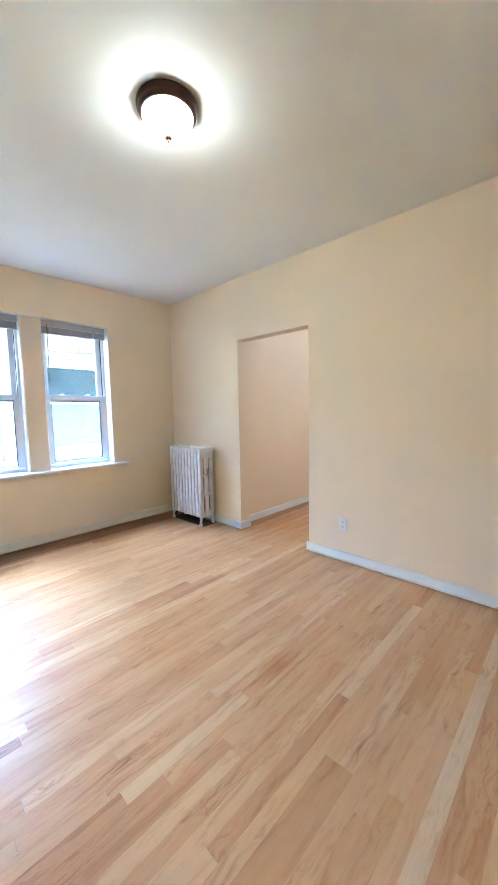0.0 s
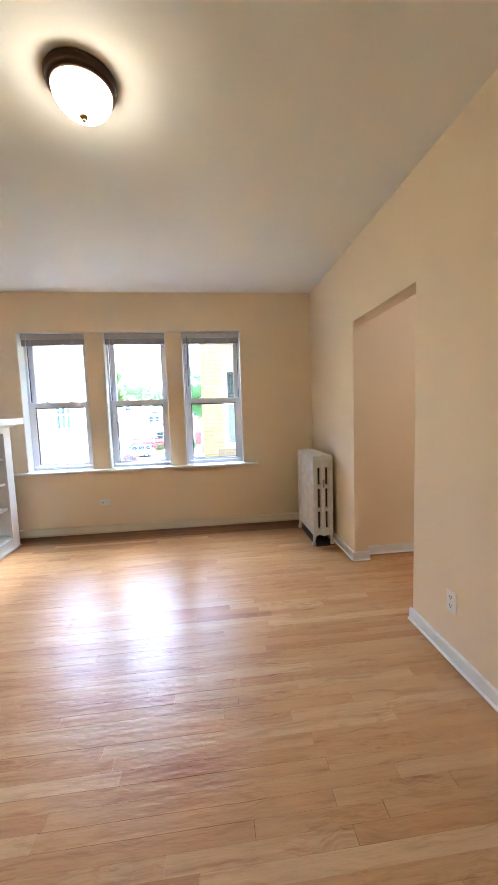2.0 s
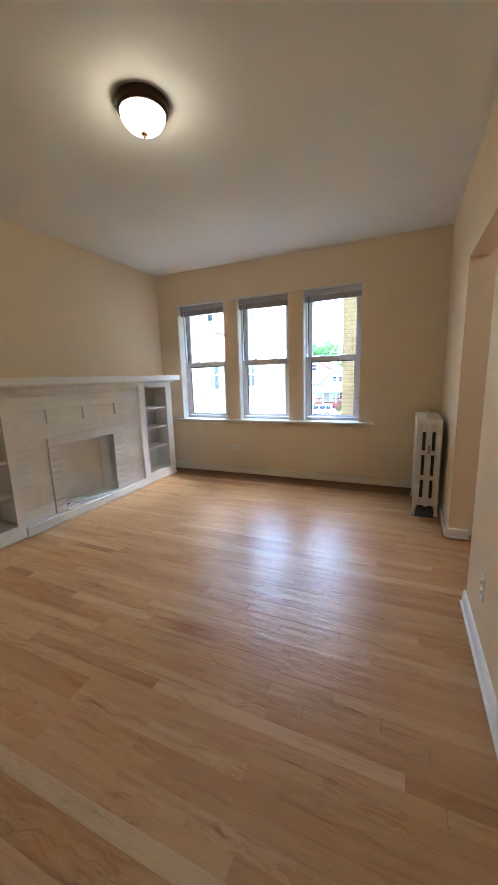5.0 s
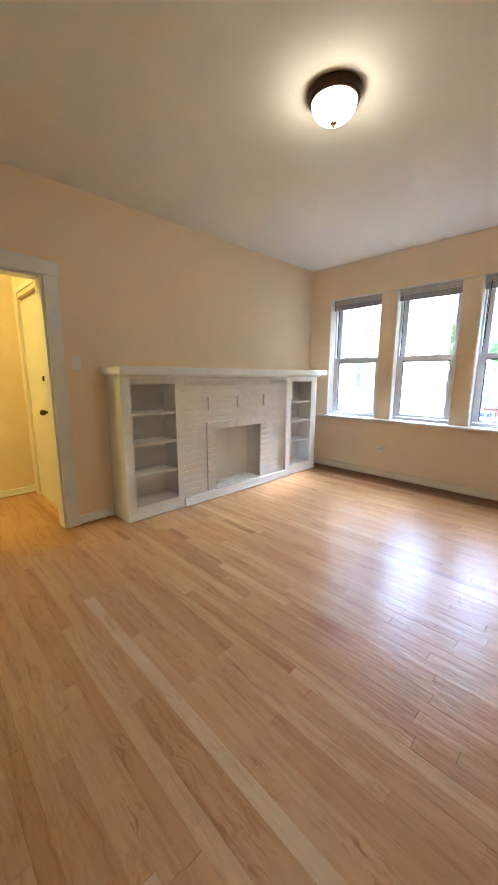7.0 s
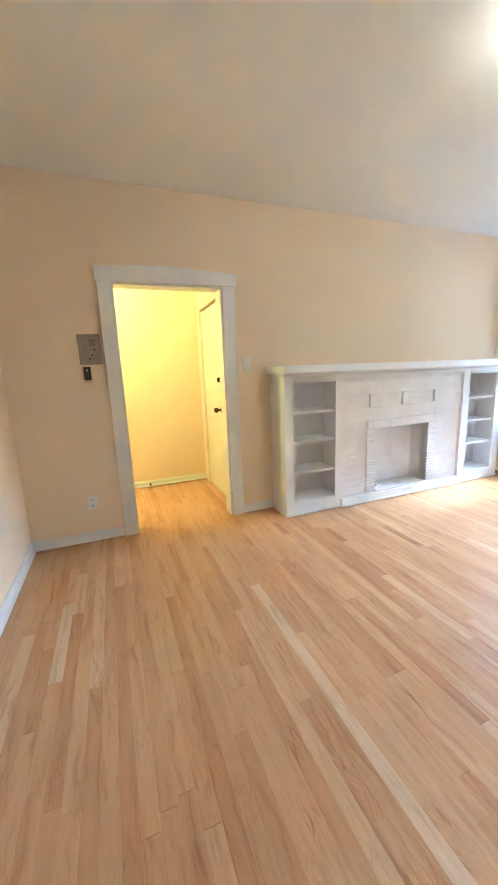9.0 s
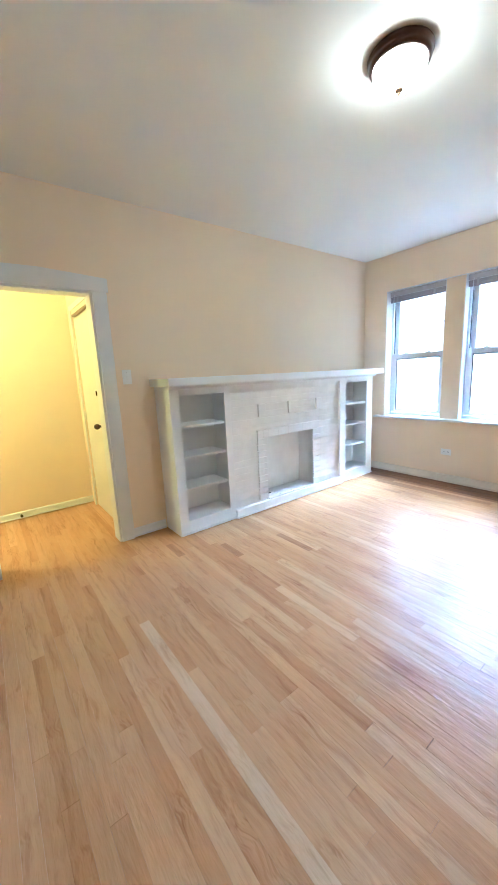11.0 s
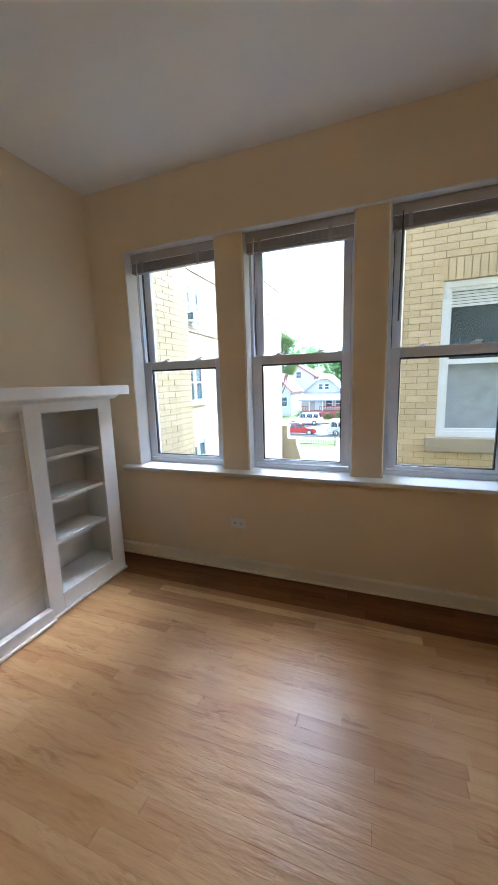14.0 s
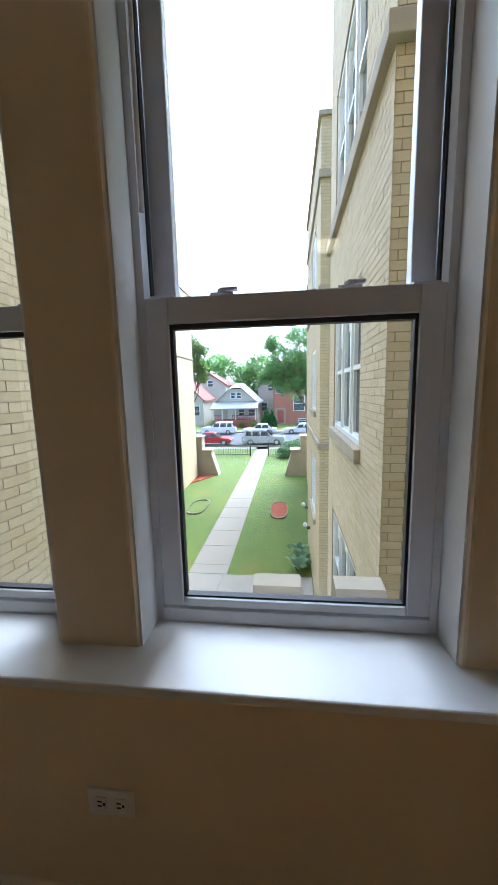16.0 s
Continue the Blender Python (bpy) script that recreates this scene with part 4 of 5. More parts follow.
def ext_window(parent, fm, u0, u1, z0, z1, lights, frosted=False, sill=True, depth=0.045, blinds=True):
    """A white double-hung window of several lights set into a brick face, with a stone sill."""
    f = bmesh.new()
    t = 0.06
    bx(f, u0, u1, -depth - 0.05, -depth + 0.03, z1 - t, z1)
    bx(f, u0, u1, -depth - 0.05, -depth + 0.03, z0, z0 + t)
    w = (u1 - u0) / lights
    for i in range(lights + 1):
        um = u0 + w * i
        a, b = (um, um + t) if i == 0 else (um - t, um) if i == lights else (um - t * 0.6, um + t * 0.6)
        bx(f, a, b, -depth - 0.05, -depth + 0.03, z0 + t, z1 - t)
    zm = (z0 + z1) / 2
    for i in range(lights):
        a, b = u0 + w * i + t, u0 + w * (i + 1) - t
        bx(f, a, b, -depth - 0.05, -depth + 0.012, zm - 0.025, zm + 0.025)
        for q in (z0 + t, z1 - t - 0.03):
            bx(f, a, b, -depth - 0.04, -depth + 0.006, q, q + 0.03)
        for q in (a, b - 0.03):
            bx(f, q, q + 0.03, -depth - 0.04, -depth + 0.006, z0 + t + 0.03, z1 - t - 0.03)
    win = part("window", moved(f, fm), M_EXTWHITE, parent, "white double-hung window")
    for i in range(lights):
        a, b = u0 + w * i + t, u0 + w * (i + 1) - t
        part("pane", moved(box(a, b, -depth - 0.045, -depth - 0.03, z0 + t, zm), fm), M_FROST if frosted else M_DARKPANE, win)
        part("pane", moved(box(a, b, -depth - 0.06, -depth - 0.045, zm, z1 - t), fm), M_DARKPANE, win)
        if blinds:
            bl = bmesh.new()
            hgt = 0.16 + 0.1 * ((i * 7) % 3)
            for k in range(int(hgt / 0.03)):
                bx(bl, a + 0.035, b - 0.035, -depth - 0.043, -depth - 0.036, z1 - t - 0.06 - 0.03 * k, z1 - t - 0.036 - 0.03 * k)
            part("blind", moved(bl, fm), M_EXTWHITE, win)
    if sill:
        part("sill", moved(box(u0 - 0.10, u1 + 0.10, -depth - 0.05, 0.07, z0 - 0.15, z0 - 0.002, 0.008), fm), M_LIME, parent)
    return win


def face_core(fm, length, z0, z1, holes, thick=0.3, skin=0.0):
    """The wall behind the bricks, left open at the holes (u0, u1, z0, z1)."""
    bm = bmesh.new()
    us = sorted({0.0, length, *[h[0] for h in holes], *[h[1] for h in holes]})
    for a, b in zip(us, us[1:]):
        zs = [(z0, z1)]
        for h0, h1, g0, g1 in holes:
            if a >= h0 - 1e-6 and b <= h1 + 1e-6:
                zs = [s for p, q in zs for s in ((p, min(q, g0)), (max(p, g1), q)) if s[1] - s[0] > 0.01]
        for p, q in zs:
            bx(bm, a, b, -thick, skin, p, q)
    return moved(bm, fm)


# the wing opposite the room's third window
rng = random.Random(3)
wing = thing("yellow_brick_wing", (-6, 3.5, GZ), "yellow painted brick apartment wing with white windows", "building")
RX, RY = -5.10, 2.41
RZ0, RZ1 = GZ, 7.6
WINS_Z = ((-2.25, -0.62), (0.72, 2.36), (3.66, 5.3))
fr = wall_frame(RX, RY + 4.2, -90)       # face that looks back at the room
holes_r = [(4.2 - 1.74, 4.2 - 0.36, a, b) for a, b in ((-2.25, -0.72), (0.72, 2.29), (3.70, 5.25))]
part("wall", face_core(fr, 4.2, RZ0, RZ1, holes_r), M_MORTAR, wing)
for h in holes_r:
    ext_window(wing, fr, *h, 1, frosted=True)
fcm = Matrix.Translation((RX, RY, 0)) @ Matrix.Rotation(radians(180), 4, "Z")     # court face, u towards the street
holes_c = [(0.92, 2.95, a, b) for a, b in WINS_Z]
core_c = face_core(fcm @ Matrix.Translation((0.302, 0, 0)), 3.25, RZ0, RZ1, [(h[0] - 0.302, h[1] - 0.302, h[2], h[3]) for h in holes_c])
part("wall", core_c, M_MORTAR, wing)
for h in holes_c:
    ext_window(wing, fcm, *h, 3)
part("stone_band", box(RX - 3.62, RX + 0.07, RY - 0.07, RY + 0.16, 3.46, 3.60, 0.01), M_LIME, wing)
part("stone_band", box(RX - 0.10, RX + 0.07, RY + 0.16, RY + 4.2, 3.46, 3.60, 0.01), M_LIME, wing)
part("coping", box(RX - 3.6, RX + 0.06, RY - 0.06, RY + 4.2, RZ1, RZ1 + 0.1, 0.01), M_LIME, wing)
part("keystone", moved(box(4.2 - 1.16, 4.2 - 0.94, -0.02, 0.05, 2.305, 2.65, 0.01), fr), M_LIME, wing)
b_r = brick_boxes(4.2, -1.0, 4.6, holes_r + [(4.2 - 1.74, 4.2 - 0.36, 2.29, 2.51)], rng)
near_r = [q for q in b_r if q[1] > 4.2 - 1.25 and 0.2 < q[2] < 3.1][:290]
ids = {id(q) for q in near_r}
bricks_joined("bricks", [q for q in b_r if id(q) not in ids], fr, wing, M_YBRICK)
sol = []
u = 4.2 - 1.74
while u < 4.2 - 0.37:
    sol.append((u, u + 0.060, 2.298, 2.502, 0.010))
    u += 0.0675
bricks_joined("soldier_bricks", sol, fr, wing, M_YBRICK)
bricks_joined("bricks", brick_boxes(3.55, -3.0, 7.5, holes_c, rng), fcm, wing, M_YBRICK)

# further stretches of the same wing towards the street
def far_wing(name, x0, x1, y, side, top, label, wins, bands, rows=WINS_Z):
    """A brick block whose court face is at y; side +1 stands on the +y side."""
    t = thing(name, ((x0 + x1) / 2, y, GZ), label, "building")
    d = 5.0
    yb = (y, y + d) if side > 0 else (y - d, y)
    ln = x1 - x0
    fm = Matrix.Translation((x1, y, 0)) @ Matrix.Rotation(radians(180), 4, "Z") if side > 0 else Matrix.Translation((x0, y, 0))
    holes = [(a, b, c, e) for a, b in wins for c, e in rows]
    part("wall", face_core(fm, ln, GZ, top, holes, 0.3), M_FARY, t)
    ends = bmesh.new()
    e0, e1 = (y + 0.3, y + d) if side > 0 else (y - d, y - 0.3)
    bx(ends, x0, x0 + 0.3, e0, e1, GZ, top)
    bx(ends, x1 - 0.3, x1, e0, e1, GZ, top)
    bx(ends, x0 + 0.3, x1 - 0.3, e0, e1, top - 0.5, top - 0.3)
    part("end_wall", ends, M_FARY, t)
    for a, b, c, e in holes:
        ext_window(t, fm, a, b, c, e, 2 if b - a < 1.6 else 3)
    o = -0.05 if side > 0 else 0.05
    for z0, z1 in bands:
        part("stone_band", box(x0 - 0.05, x1 + 0.05, y + o, y + (0.1 if side > 0 else -0.1), z0, z1, 0.01), M_LIME, t)
        part("stone_band", box(x1 - 0.1, x1 + 0.05, y + (0.1 if side > 0 else -d), y + (d if side > 0 else -0.1), z0, z1, 0.01), M_LIME, t)
    part("coping", box(x0 - 0.06, x1 + 0.06, yb[0] - 0.06, yb[1] + 0.06, top, top + 0.1, 0.01), M_LIME, t)
    return t


far_wing("yellow_brick_wing", -16.0, -10.7, 2.42, 1, 6.85, "yellow brick wing with a stone band, further along the court", [(1.2, 2.9)], [(3.4, 3.55), (5.7, 5.85), (-0.1, 0.05)])
far_wing("yellow_brick_wing", -25.6, -16.0, 2.85, 1, 7.2, "far end of the yellow brick wing by the street", [(1.5, 3.2), (5.5, 7.2)], [(3.4, 3.55), (5.7, 5.85)])
left = far_wing("yellow_brick_wing", -26.2, -9.6, -4.8, -1, 7.5, "yellow brick wing across the court with white windows", [(12.05, 14.02), (7.6, 9.5)], [(3.38, 3.52), (5.65, 5.80)], ((-2.4, -0.82), (0.68, 2.24), (3.66, 5.20)))
part("pilaster", box(-11.25, -10.2, -4.80, -4.62, GZ, 7.9, 0.01), M_FARY, left)
par = bmesh.new()
for xa, xb, h in ((-14.2, -12.5, 0.45), (-17.2, -15.0, 0.75), (-22.5, -19.0, 0.45)):
    bx(par, xa, xb, -5.05, -4.77, 7.6, 7.6 + h, 0.02)
part("parapet", par, M_FARY, left)
for xa, z in ((-13.6, 6.6), (-14.9, 6.5), (-16.6, 6.6)):
    dm = bmesh.new()
    prism(dm, [(xa, z - 0.22), (xa + 0.14, z), (xa, z + 0.22), (xa - 0.14, z)], 1, -4.8, -4.76)
    part("diamond_stone", dm, M_LIME, left)
ac = thing("air_conditioner", (-13.25, -4.6, 3.75), "white window air conditioner in the upper window across the court", "air conditioner")
part("case", box(-13.55, -12.99, -5.0, -4.42, 3.742, 4.10, 0.02), M_EXTWHITE, ac)
part("grille", box(-12.99, -12.982, -4.8, -4.48, 3.79, 4.04), M_DARKPANE, ac)

# the splayed brick corner beside the first window
splay = thing("splayed_brick_wall", (-4.6, -0.05, GZ), "splayed yellow painted brick wall close by the window", "building")
SA = 174.0
fs = Matrix.Translation((-4.60, -0.05, 0)) @ Matrix.Rotation(radians(SA - 180), 4, "Z")
part("wall", face_core(fs, 1.222, GZ, 7.6, [], 0.3), M_MORTAR, splay)
bricks_joined("bricks", brick_boxes(1.222, -2.5, 6.5, [], rng), fs, splay, M_YBRICK)
part("side_wall", box(-4.9, -4.60, -6.0, -0.06, GZ, 7.6), M_FARY, splay)

# our own outer face, stone sill with two blocks
own = structure("wall_outer_face", box(XO - 0.012, XO - 0.002, -1.4, 0.40, GZ, 7.6), M_FARY, "yellow brick outer face of the room's own wall", "wall")
structure("window_sill_outer", box(-3.56, -3.372, WY0 - 0.1, WY1 + 0.1, 0.46, 0.560, 0.01), M_LIME, "limestone outer window sill", "window sill")
structure("wall_outer_below", box(XO - 0.012, XO - 0.002, 0.40, 5.5, GZ, 0.54), M_FARY, "yellow brick outer face under the windows", "wall")
structure("wall_outer_above", box(XO - 0.012, XO - 0.002, 0.40, 5.5, 2.36, 7.6), M_FARY, "yellow brick outer face above the windows", "wall")
structure("wall_outer_side", box(XO - 0.012, XO - 0.002, 3.03, 5.5, 0.54, 2.36), M_FARY, "yellow brick outer face beside the windows", "wall")
for yc in (1.675, 1.930):
    bm = bmesh.new()
    prism(bm, [(-3.545, 0.560), (-3.455, 0.560), (-3.455, 0.690), (-3.47, 0.712), (-3.535, 0.718), (-3.545, 0.705)], 1, yc - 0.075, yc + 0.075)
    st = part("stone_block", bm, M_LIME)
    tagged(st, "pale limestone block lying on the outer window sill", "stone block", "blocks on the outer sill")

# ground
ground = structure("ground", box(-900, 60, -700, 700, GZ - 0.5, GZ), M_GRASS, "green lawn of the court reaching to the street and beyond", "ground")
bm = bmesh.new()
x = -39.2
while x < -13.3:
    bx(bm, x + 0.008, min(x + 1.5, -13.1) - 0.008, -1.68, -0.38, GZ - 0.05, GZ + 0.012, 0.006)
    x += 1.5
structure("pavement_court_path", bm, M_CONC, "pale concrete path through the lawn to the gate", "path")
bm = bmesh.new()
for i in range(4):
    for j in range(3):
        bx(bm, -13.08 + 1.4 * j + 0.006, -13.08 + 1.4 * (j + 1) - 0.006, -3.4 + 1.45 * i + 0.006, -3.4 + 1.45 * (i + 1) - 0.006, GZ - 0.05, GZ + 0.014, 0.006)
bx(bm, -8.87, -3.5, -3.4, 2.42, GZ - 0.05, GZ + 0.014)
structure("pavement_court_yard", bm, M_CONC, "pale concrete slabs by the building", "pavement")
bm = bmesh.new()
bx(bm, -39.0, -37.6, -90, 90, GZ - 0.05, GZ + 0.012)
bx(bm, -54.9, -53.4, -90, 90, GZ - 0.05, GZ + 0.012)
structure("pavement_street", bm, M_CONC, "pale concrete street pavements", "pavement")
structure("road", box(-51.6, -39.5, -200, 200, GZ - 0.3, GZ + 0.004), M_ASPH, "grey asphalt street with parked cars", "road")
bm = bmesh.new()
bx(bm, -39.5, -39.3, -120, 120, GZ - 0.1, GZ + 0.13, 0.02)
bx(bm, -51.8, -51.6, -120, 120, GZ - 0.1, GZ + 0.13, 0.02)
structure("kerb", bm, M_CONC, "concrete kerbs along the street", "kerb")


def oval_bed(x, y, a, b, mulch, label):
    t = thing("flower_bed", (x, y, GZ), label, "flower bed", "beds in the lawn")
    k = 28
    def at(r, i):
        s, c = math.sin(2 * math.pi * i / k), math.cos(2 * math.pi * i / k)
        return (x + a * r * math.copysign(abs(c) ** 0.7, c), y + b * r * math.copysign(abs(s) ** 0.7, s))
    for i in range(k):
        bm = bmesh.new()
        o = [at(1.0, i), at(1.0, i + 0.93), at(0.9, i + 0.93), at(0.9, i)]
        prism(bm, o, 2, GZ - 0.02, GZ + 0.07 + 0.012 * ((i * 5) % 3))
        part("edging_brick", bm, M_STONE, t)
    bm = bmesh.new()
    prism(bm, [at(0.9, i) for i in range(k)], 2, GZ - 0.02, GZ + (0.05 if mulch else 0.012))
    part("soil", bm, M_MULCH if mulch else M_GRASS, t)


oval_bed(-19.4, 1.18, 1.25, 0.44, True, "oval bed of red mulch with a low edging")
oval_bed(-19.7, -3.05, 1.15, 0.48, False, "oval bed outlined in stone, grown over with grass")
mb = part("mulch_bed", prism(bmesh.new(), [(-24.2, -4.79), (-26.6, -3.5), (-27.0, -3.6), (-26.6, -4.79)], 2, GZ - 0.02, GZ + 0.05), M_MULCH)
tagged(mb, "corner bed of red mulch by the stone pylon", "flower bed")


def pylon(x, y0, y1, flare, label):
    """A stepped stone gate pylon whose lawn side flares out at the foot."""
    t = thing("gate_pylon", (x, (y0 + y1) / 2, GZ), label, "gate pylon", "pylons at the court's mouth")
    s = 1 if flare > y1 else -1
    inner = y1 if s > 0 else y0
    outer = y0 if s > 0 else y1
    top = 2.7
    step = inner - s * 0.75
    o = [(outer, GZ), (flare, GZ), (inner - s * 0.08, GZ + 1.55), (inner - s * 0.1, GZ + 1.75), (step, GZ + 1.75), (step, GZ + top), (outer, GZ + top)]
    courses = bmesh.new()
    prism(courses, o, 0, x - 0.45, x + 0.45)
    part("shaft", courses, M_LIME, t)
    part("cap", box(x - 0.55, x + 0.55, min(step, outer) - 0.06, max(step, outer) + 0.06, GZ + top, GZ + top + 0.14, 0.02), M_LIME, t)
    a, b = sorted((step + s * 0.02, inner - s * 0.02))
    part("cap", box(x - 0.55, x + 0.55, a, b, GZ + 1.75, GZ + 1.86, 0.02), M_LIME, t)


pylon(-27.0, -6.2, -3.75, -3.35, "weathered limestone gate pylon with a flared foot on the lawn")
pylon(-27.0, 1.75, 4.2, 1.38, "weathered limestone gate pylon beside the brick wing")

fence = thing("iron_fence", (-33.9, 0, GZ), "low black iron fence with a gate at the path", "fence")
for y0, y1 in ((-9.0, -1.85), (-0.2, 5.5)):
    for z in (0.15, 1.0):
        part("rail", box(-33.92, -33.88, y0, y1, GZ + z, GZ + z + 0.045), M_IRON, fence)
    y = y0
    me_p = None
    while y <= y1 + 0.01:
        if me_p is None:
            ob = part("picket", box(-0.012, 0.012, -0.012, 0.012, 0, 1.12), M_IRON, fence)
            me_p = ob.data
            ob.matrix_parent_inverse = Matrix.Identity(4)
            ob.matrix_basis = Matrix.Translation((0, y, 0))
        else:
            ob = new("picket", me_p)
            ob.parent = fence
            ob.matrix_basis = Matrix.Translation((0, y, 0))
        y += 0.16
for y in (-1.85, -0.2):
    part("gate_post", box(-33.95, -33.85, y - 0.05, y + 0.05, GZ, GZ + 1.35, 0.01), M_IRON, fence)


# ---- trees and shrubs ----
def leaf_cloud(name, blobs, count, size, material, seed, parent=None, flat=1.0):
    """Many small leaf clumps scattered through uneven blobs (x, y, z, r), as one mesh."""
    r = random.Random(seed)
    vs, fs = [], []
    tot = sum(b[3] ** 2 for b in blobs)
    for bxx, byy, bzz, br in blobs:
        for _ in range(int(count * br * br / tot)):
            d = Vector((r.gauss(0, 1), r.gauss(0, 1), r.gauss(0, 1)))
            d.normalize()
            rad = br * r.uniform(0.35, 1.06) ** 0.6
            c = Vector((bxx, byy, bzz)) + Vector((d.x * rad, d.y * rad, d.z * rad * flat))
            s = size * r.uniform(0.6, 1.4)
            a = Vector((r.gauss(0, 1), r.gauss(0, 1), r.gauss(0, 1))).normalized()
            b = a.orthogonal().normalized()
            n = a.cross(b)
            k = len(vs)
            vs += [tuple(c - a * s), tuple(c + b * s * 0.55 + n * s * 0.15), tuple(c + a * s), tuple(c - b * s * 0.55 + n * s * 0.15), tuple(c + n * s * 0.25)]
            fs += [(k, k + 1, k + 4), (k + 1, k + 2, k + 4), (k + 2, k + 3, k + 4), (k + 3, k, k + 4)]
    me = bpy.data.meshes.new(name)
    me.from_pydata(vs, [], fs)
    me.materials.append(material)
    ob = new(name, me)
    if parent is not None:
        ob.parent = parent
        ob.matrix_parent_inverse = parent.matrix_basis.inverted()
    return ob


def limb(bm, p, q, r0, r1, segs=8, bends=4, seed=0, wobble=0.12):
    r = random.Random(seed)
    p, q = Vector(p), Vector(q)
    pts = [p.lerp(q, i / bends) + (Vector((r.uniform(-1, 1), r.uniform(-1, 1), 0)) * wobble if 0 < i < bends else Vector()) for i in range(bends + 1)]
    for i in range(bends):
        a = r0 + (r1 - r0) * i / bends
        b = r0 + (r1 - r0) * (i + 1) / bends
        cyl(bm, pts[i], pts[i + 1], a, b, segs)


def tree(x, y, base_r, crown, limbs, count, size, material, seed, label):
    t = thing("street_tree", (x, y, GZ), label, "tree")
    bm = bmesh.new()
    limb(bm, (x, y, GZ - 0.1), (x + 0.1, y + 0.1, GZ + 4.5), base_r, base_r * 0.7, 10, 5, seed)
    for i, q in enumerate(limbs):
        limb(bm, (x + 0.1, y + 0.1, GZ + 3.4 + 0.3 * i), q, base_r * 0.5, base_r * 0.08, 7, 5, seed + i, 0.25)
    part("trunk", bm, M_BARK, t)
    r = random.Random(seed + 50)
    tufts = []
    for cx, cy, cz, cr in crown:
        for _ in range(int(14 + cr * 12)):
            d = Vector((r.gauss(0, 1), r.gauss(0, 1), r.gauss(0, 0.8))).normalized() * cr * r.uniform(0.3, 1.1)
            tufts.append((cx + d.x, cy + d.y, cz + d.z, r.uniform(0.25, 0.75)))
    twigs = bmesh.new()
    for cx, cy, cz, cr in tufts[::2]:
        near = min(limbs, key=lambda q: (q[0] - cx) ** 2 + (q[1] - cy) ** 2 + (q[2] - cz) ** 2)
        f = Vector(near).lerp(Vector((x, y, GZ + 4.0)), r.uniform(0.1, 0.6))
        limb(twigs, f, (cx, cy, cz), 0.035, 0.010, 4, 2, seed, 0.1)
    part("twigs", twigs, M_BARK, t)
    leaf_cloud("crown", tufts, count, size, material, seed, t, 0.8)
    return t


tree(-45.5, 3.9, 0.26, [(-45, 0.8, 2.1, 1.5), (-45.3, 2.6, 1.8, 1.5), (-45.3, 4.4, 2.6, 1.6), (-45, 1.6, 5.0, 1.9), (-45, 0.2, 3.6, 1.2), (-45.5, 3.3, 4.2, 1.9), (-45.5, 2.6, 7.4, 1.4), (-46, -0.4, 6.6, 0.9), (-45.5, 4.8, 6.6, 1.8), (-45.2, -1.2, 2.9, 0.7)],
     [(-45, -0.6, 5.9), (-45.2, 1.2, 3.3), (-45.5, 2.5, 7.6), (-45.4, 4.6, 6.2), (-45, 0.9, 6.4)], 21000, 0.11, M_LEAF, 21, "tall leafy street tree with a dark leaning trunk")
tree(-46.5, -10.8, 0.22, [(-46.5, -9.8, 6.2, 1.2), (-46.5, -9.6, 4.4, 0.9), (-46.5, -11.2, 7.4, 1.6), (-46.2, -9.3, 3.1, 0.6)],
     [(-46.5, -9.6, 6.0), (-46.5, -11.0, 7.0), (-46.4, -9.2, 3.6)], 6000, 0.13, M_LEAF2, 22, "leafy street tree half hidden by the brick wing")
wood_rng = random.Random(9)
blobs = []
for i in range(46):
    yy = -70 + 3.3 * i + wood_rng.uniform(-1, 1)
    rr = wood_rng.uniform(2.6, 4.2)
    blobs.append((-92 + wood_rng.uniform(-5, 5), yy, GZ + 11.0 + wood_rng.uniform(-2.0, 2.8), rr))
    blobs.append((-92 + wood_rng.uniform(-5, 5), yy + 1, GZ + 4.5, rr + 0.6))
tagged(leaf_cloud("backdrop_trees", blobs, 60000, 0.42, M_LEAF, 4, None, 0.85), "row of leafy green trees behind the houses", "trees", kind="stuff")


def shrub(name, x, y, blobs_at, count, size, mat, seed, label):
    t = thing(name, (x, y, GZ), label, "shrub")
    bm = bmesh.new()
    for i in range(5):
        limb(bm, (x, y, GZ - 0.02), (x + 0.4 * math.cos(i * 1.3), y + 0.4 * math.sin(i * 1.3), GZ + 0.7), 0.03, 0.01, 5, 2, i, 0.03)
    part("stems", bm, M_BARK, t)
    leaf_cloud("leaves", blobs_at, count, size, mat, seed, t)


shrub("bush", -33.2, 1.7, [(-33.2, 1.6, GZ + 0.7, 0.8), (-33.3, 2.4, GZ + 0.9, 0.8), (-33.1, 1.0, GZ + 0.45, 0.5)], 1600, 0.10, M_HOSTA, 31, "pale green bush growing through the fence")
shrub("bush", -58.5, -9.5, [(-58.5, -10.4, GZ + 0.5, 0.7), (-58.5, -6.0, GZ + 0.45, 0.6), (-58.5, -4.2, GZ + 0.5, 0.7), (-58.5, -8.9, GZ + 0.4, 0.5)], 1200, 0.12, M_LEAF2, 32, "low green bushes before the porch")
for k, (yy, hh) in enumerate(((-1.9, 3.5), (-1.0, 2.9))):
    cone = [(-58.2, yy, GZ + hh * f, 0.95 * (1 - f) + 0.10) for f in (0.12, 0.25, 0.4, 0.55, 0.7, 0.85, 0.96)]
    shrub("conical_evergreen", -58.2, yy, cone, 1500, 0.13, M_FIR, 40 + k, "dark green conical evergreen before the brick house")
ho = thing("hosta_plant", (-13.6, 2.0, GZ), "clump of pale-edged hosta leaves by the brick wall", "plant")
hr = random.Random(8)
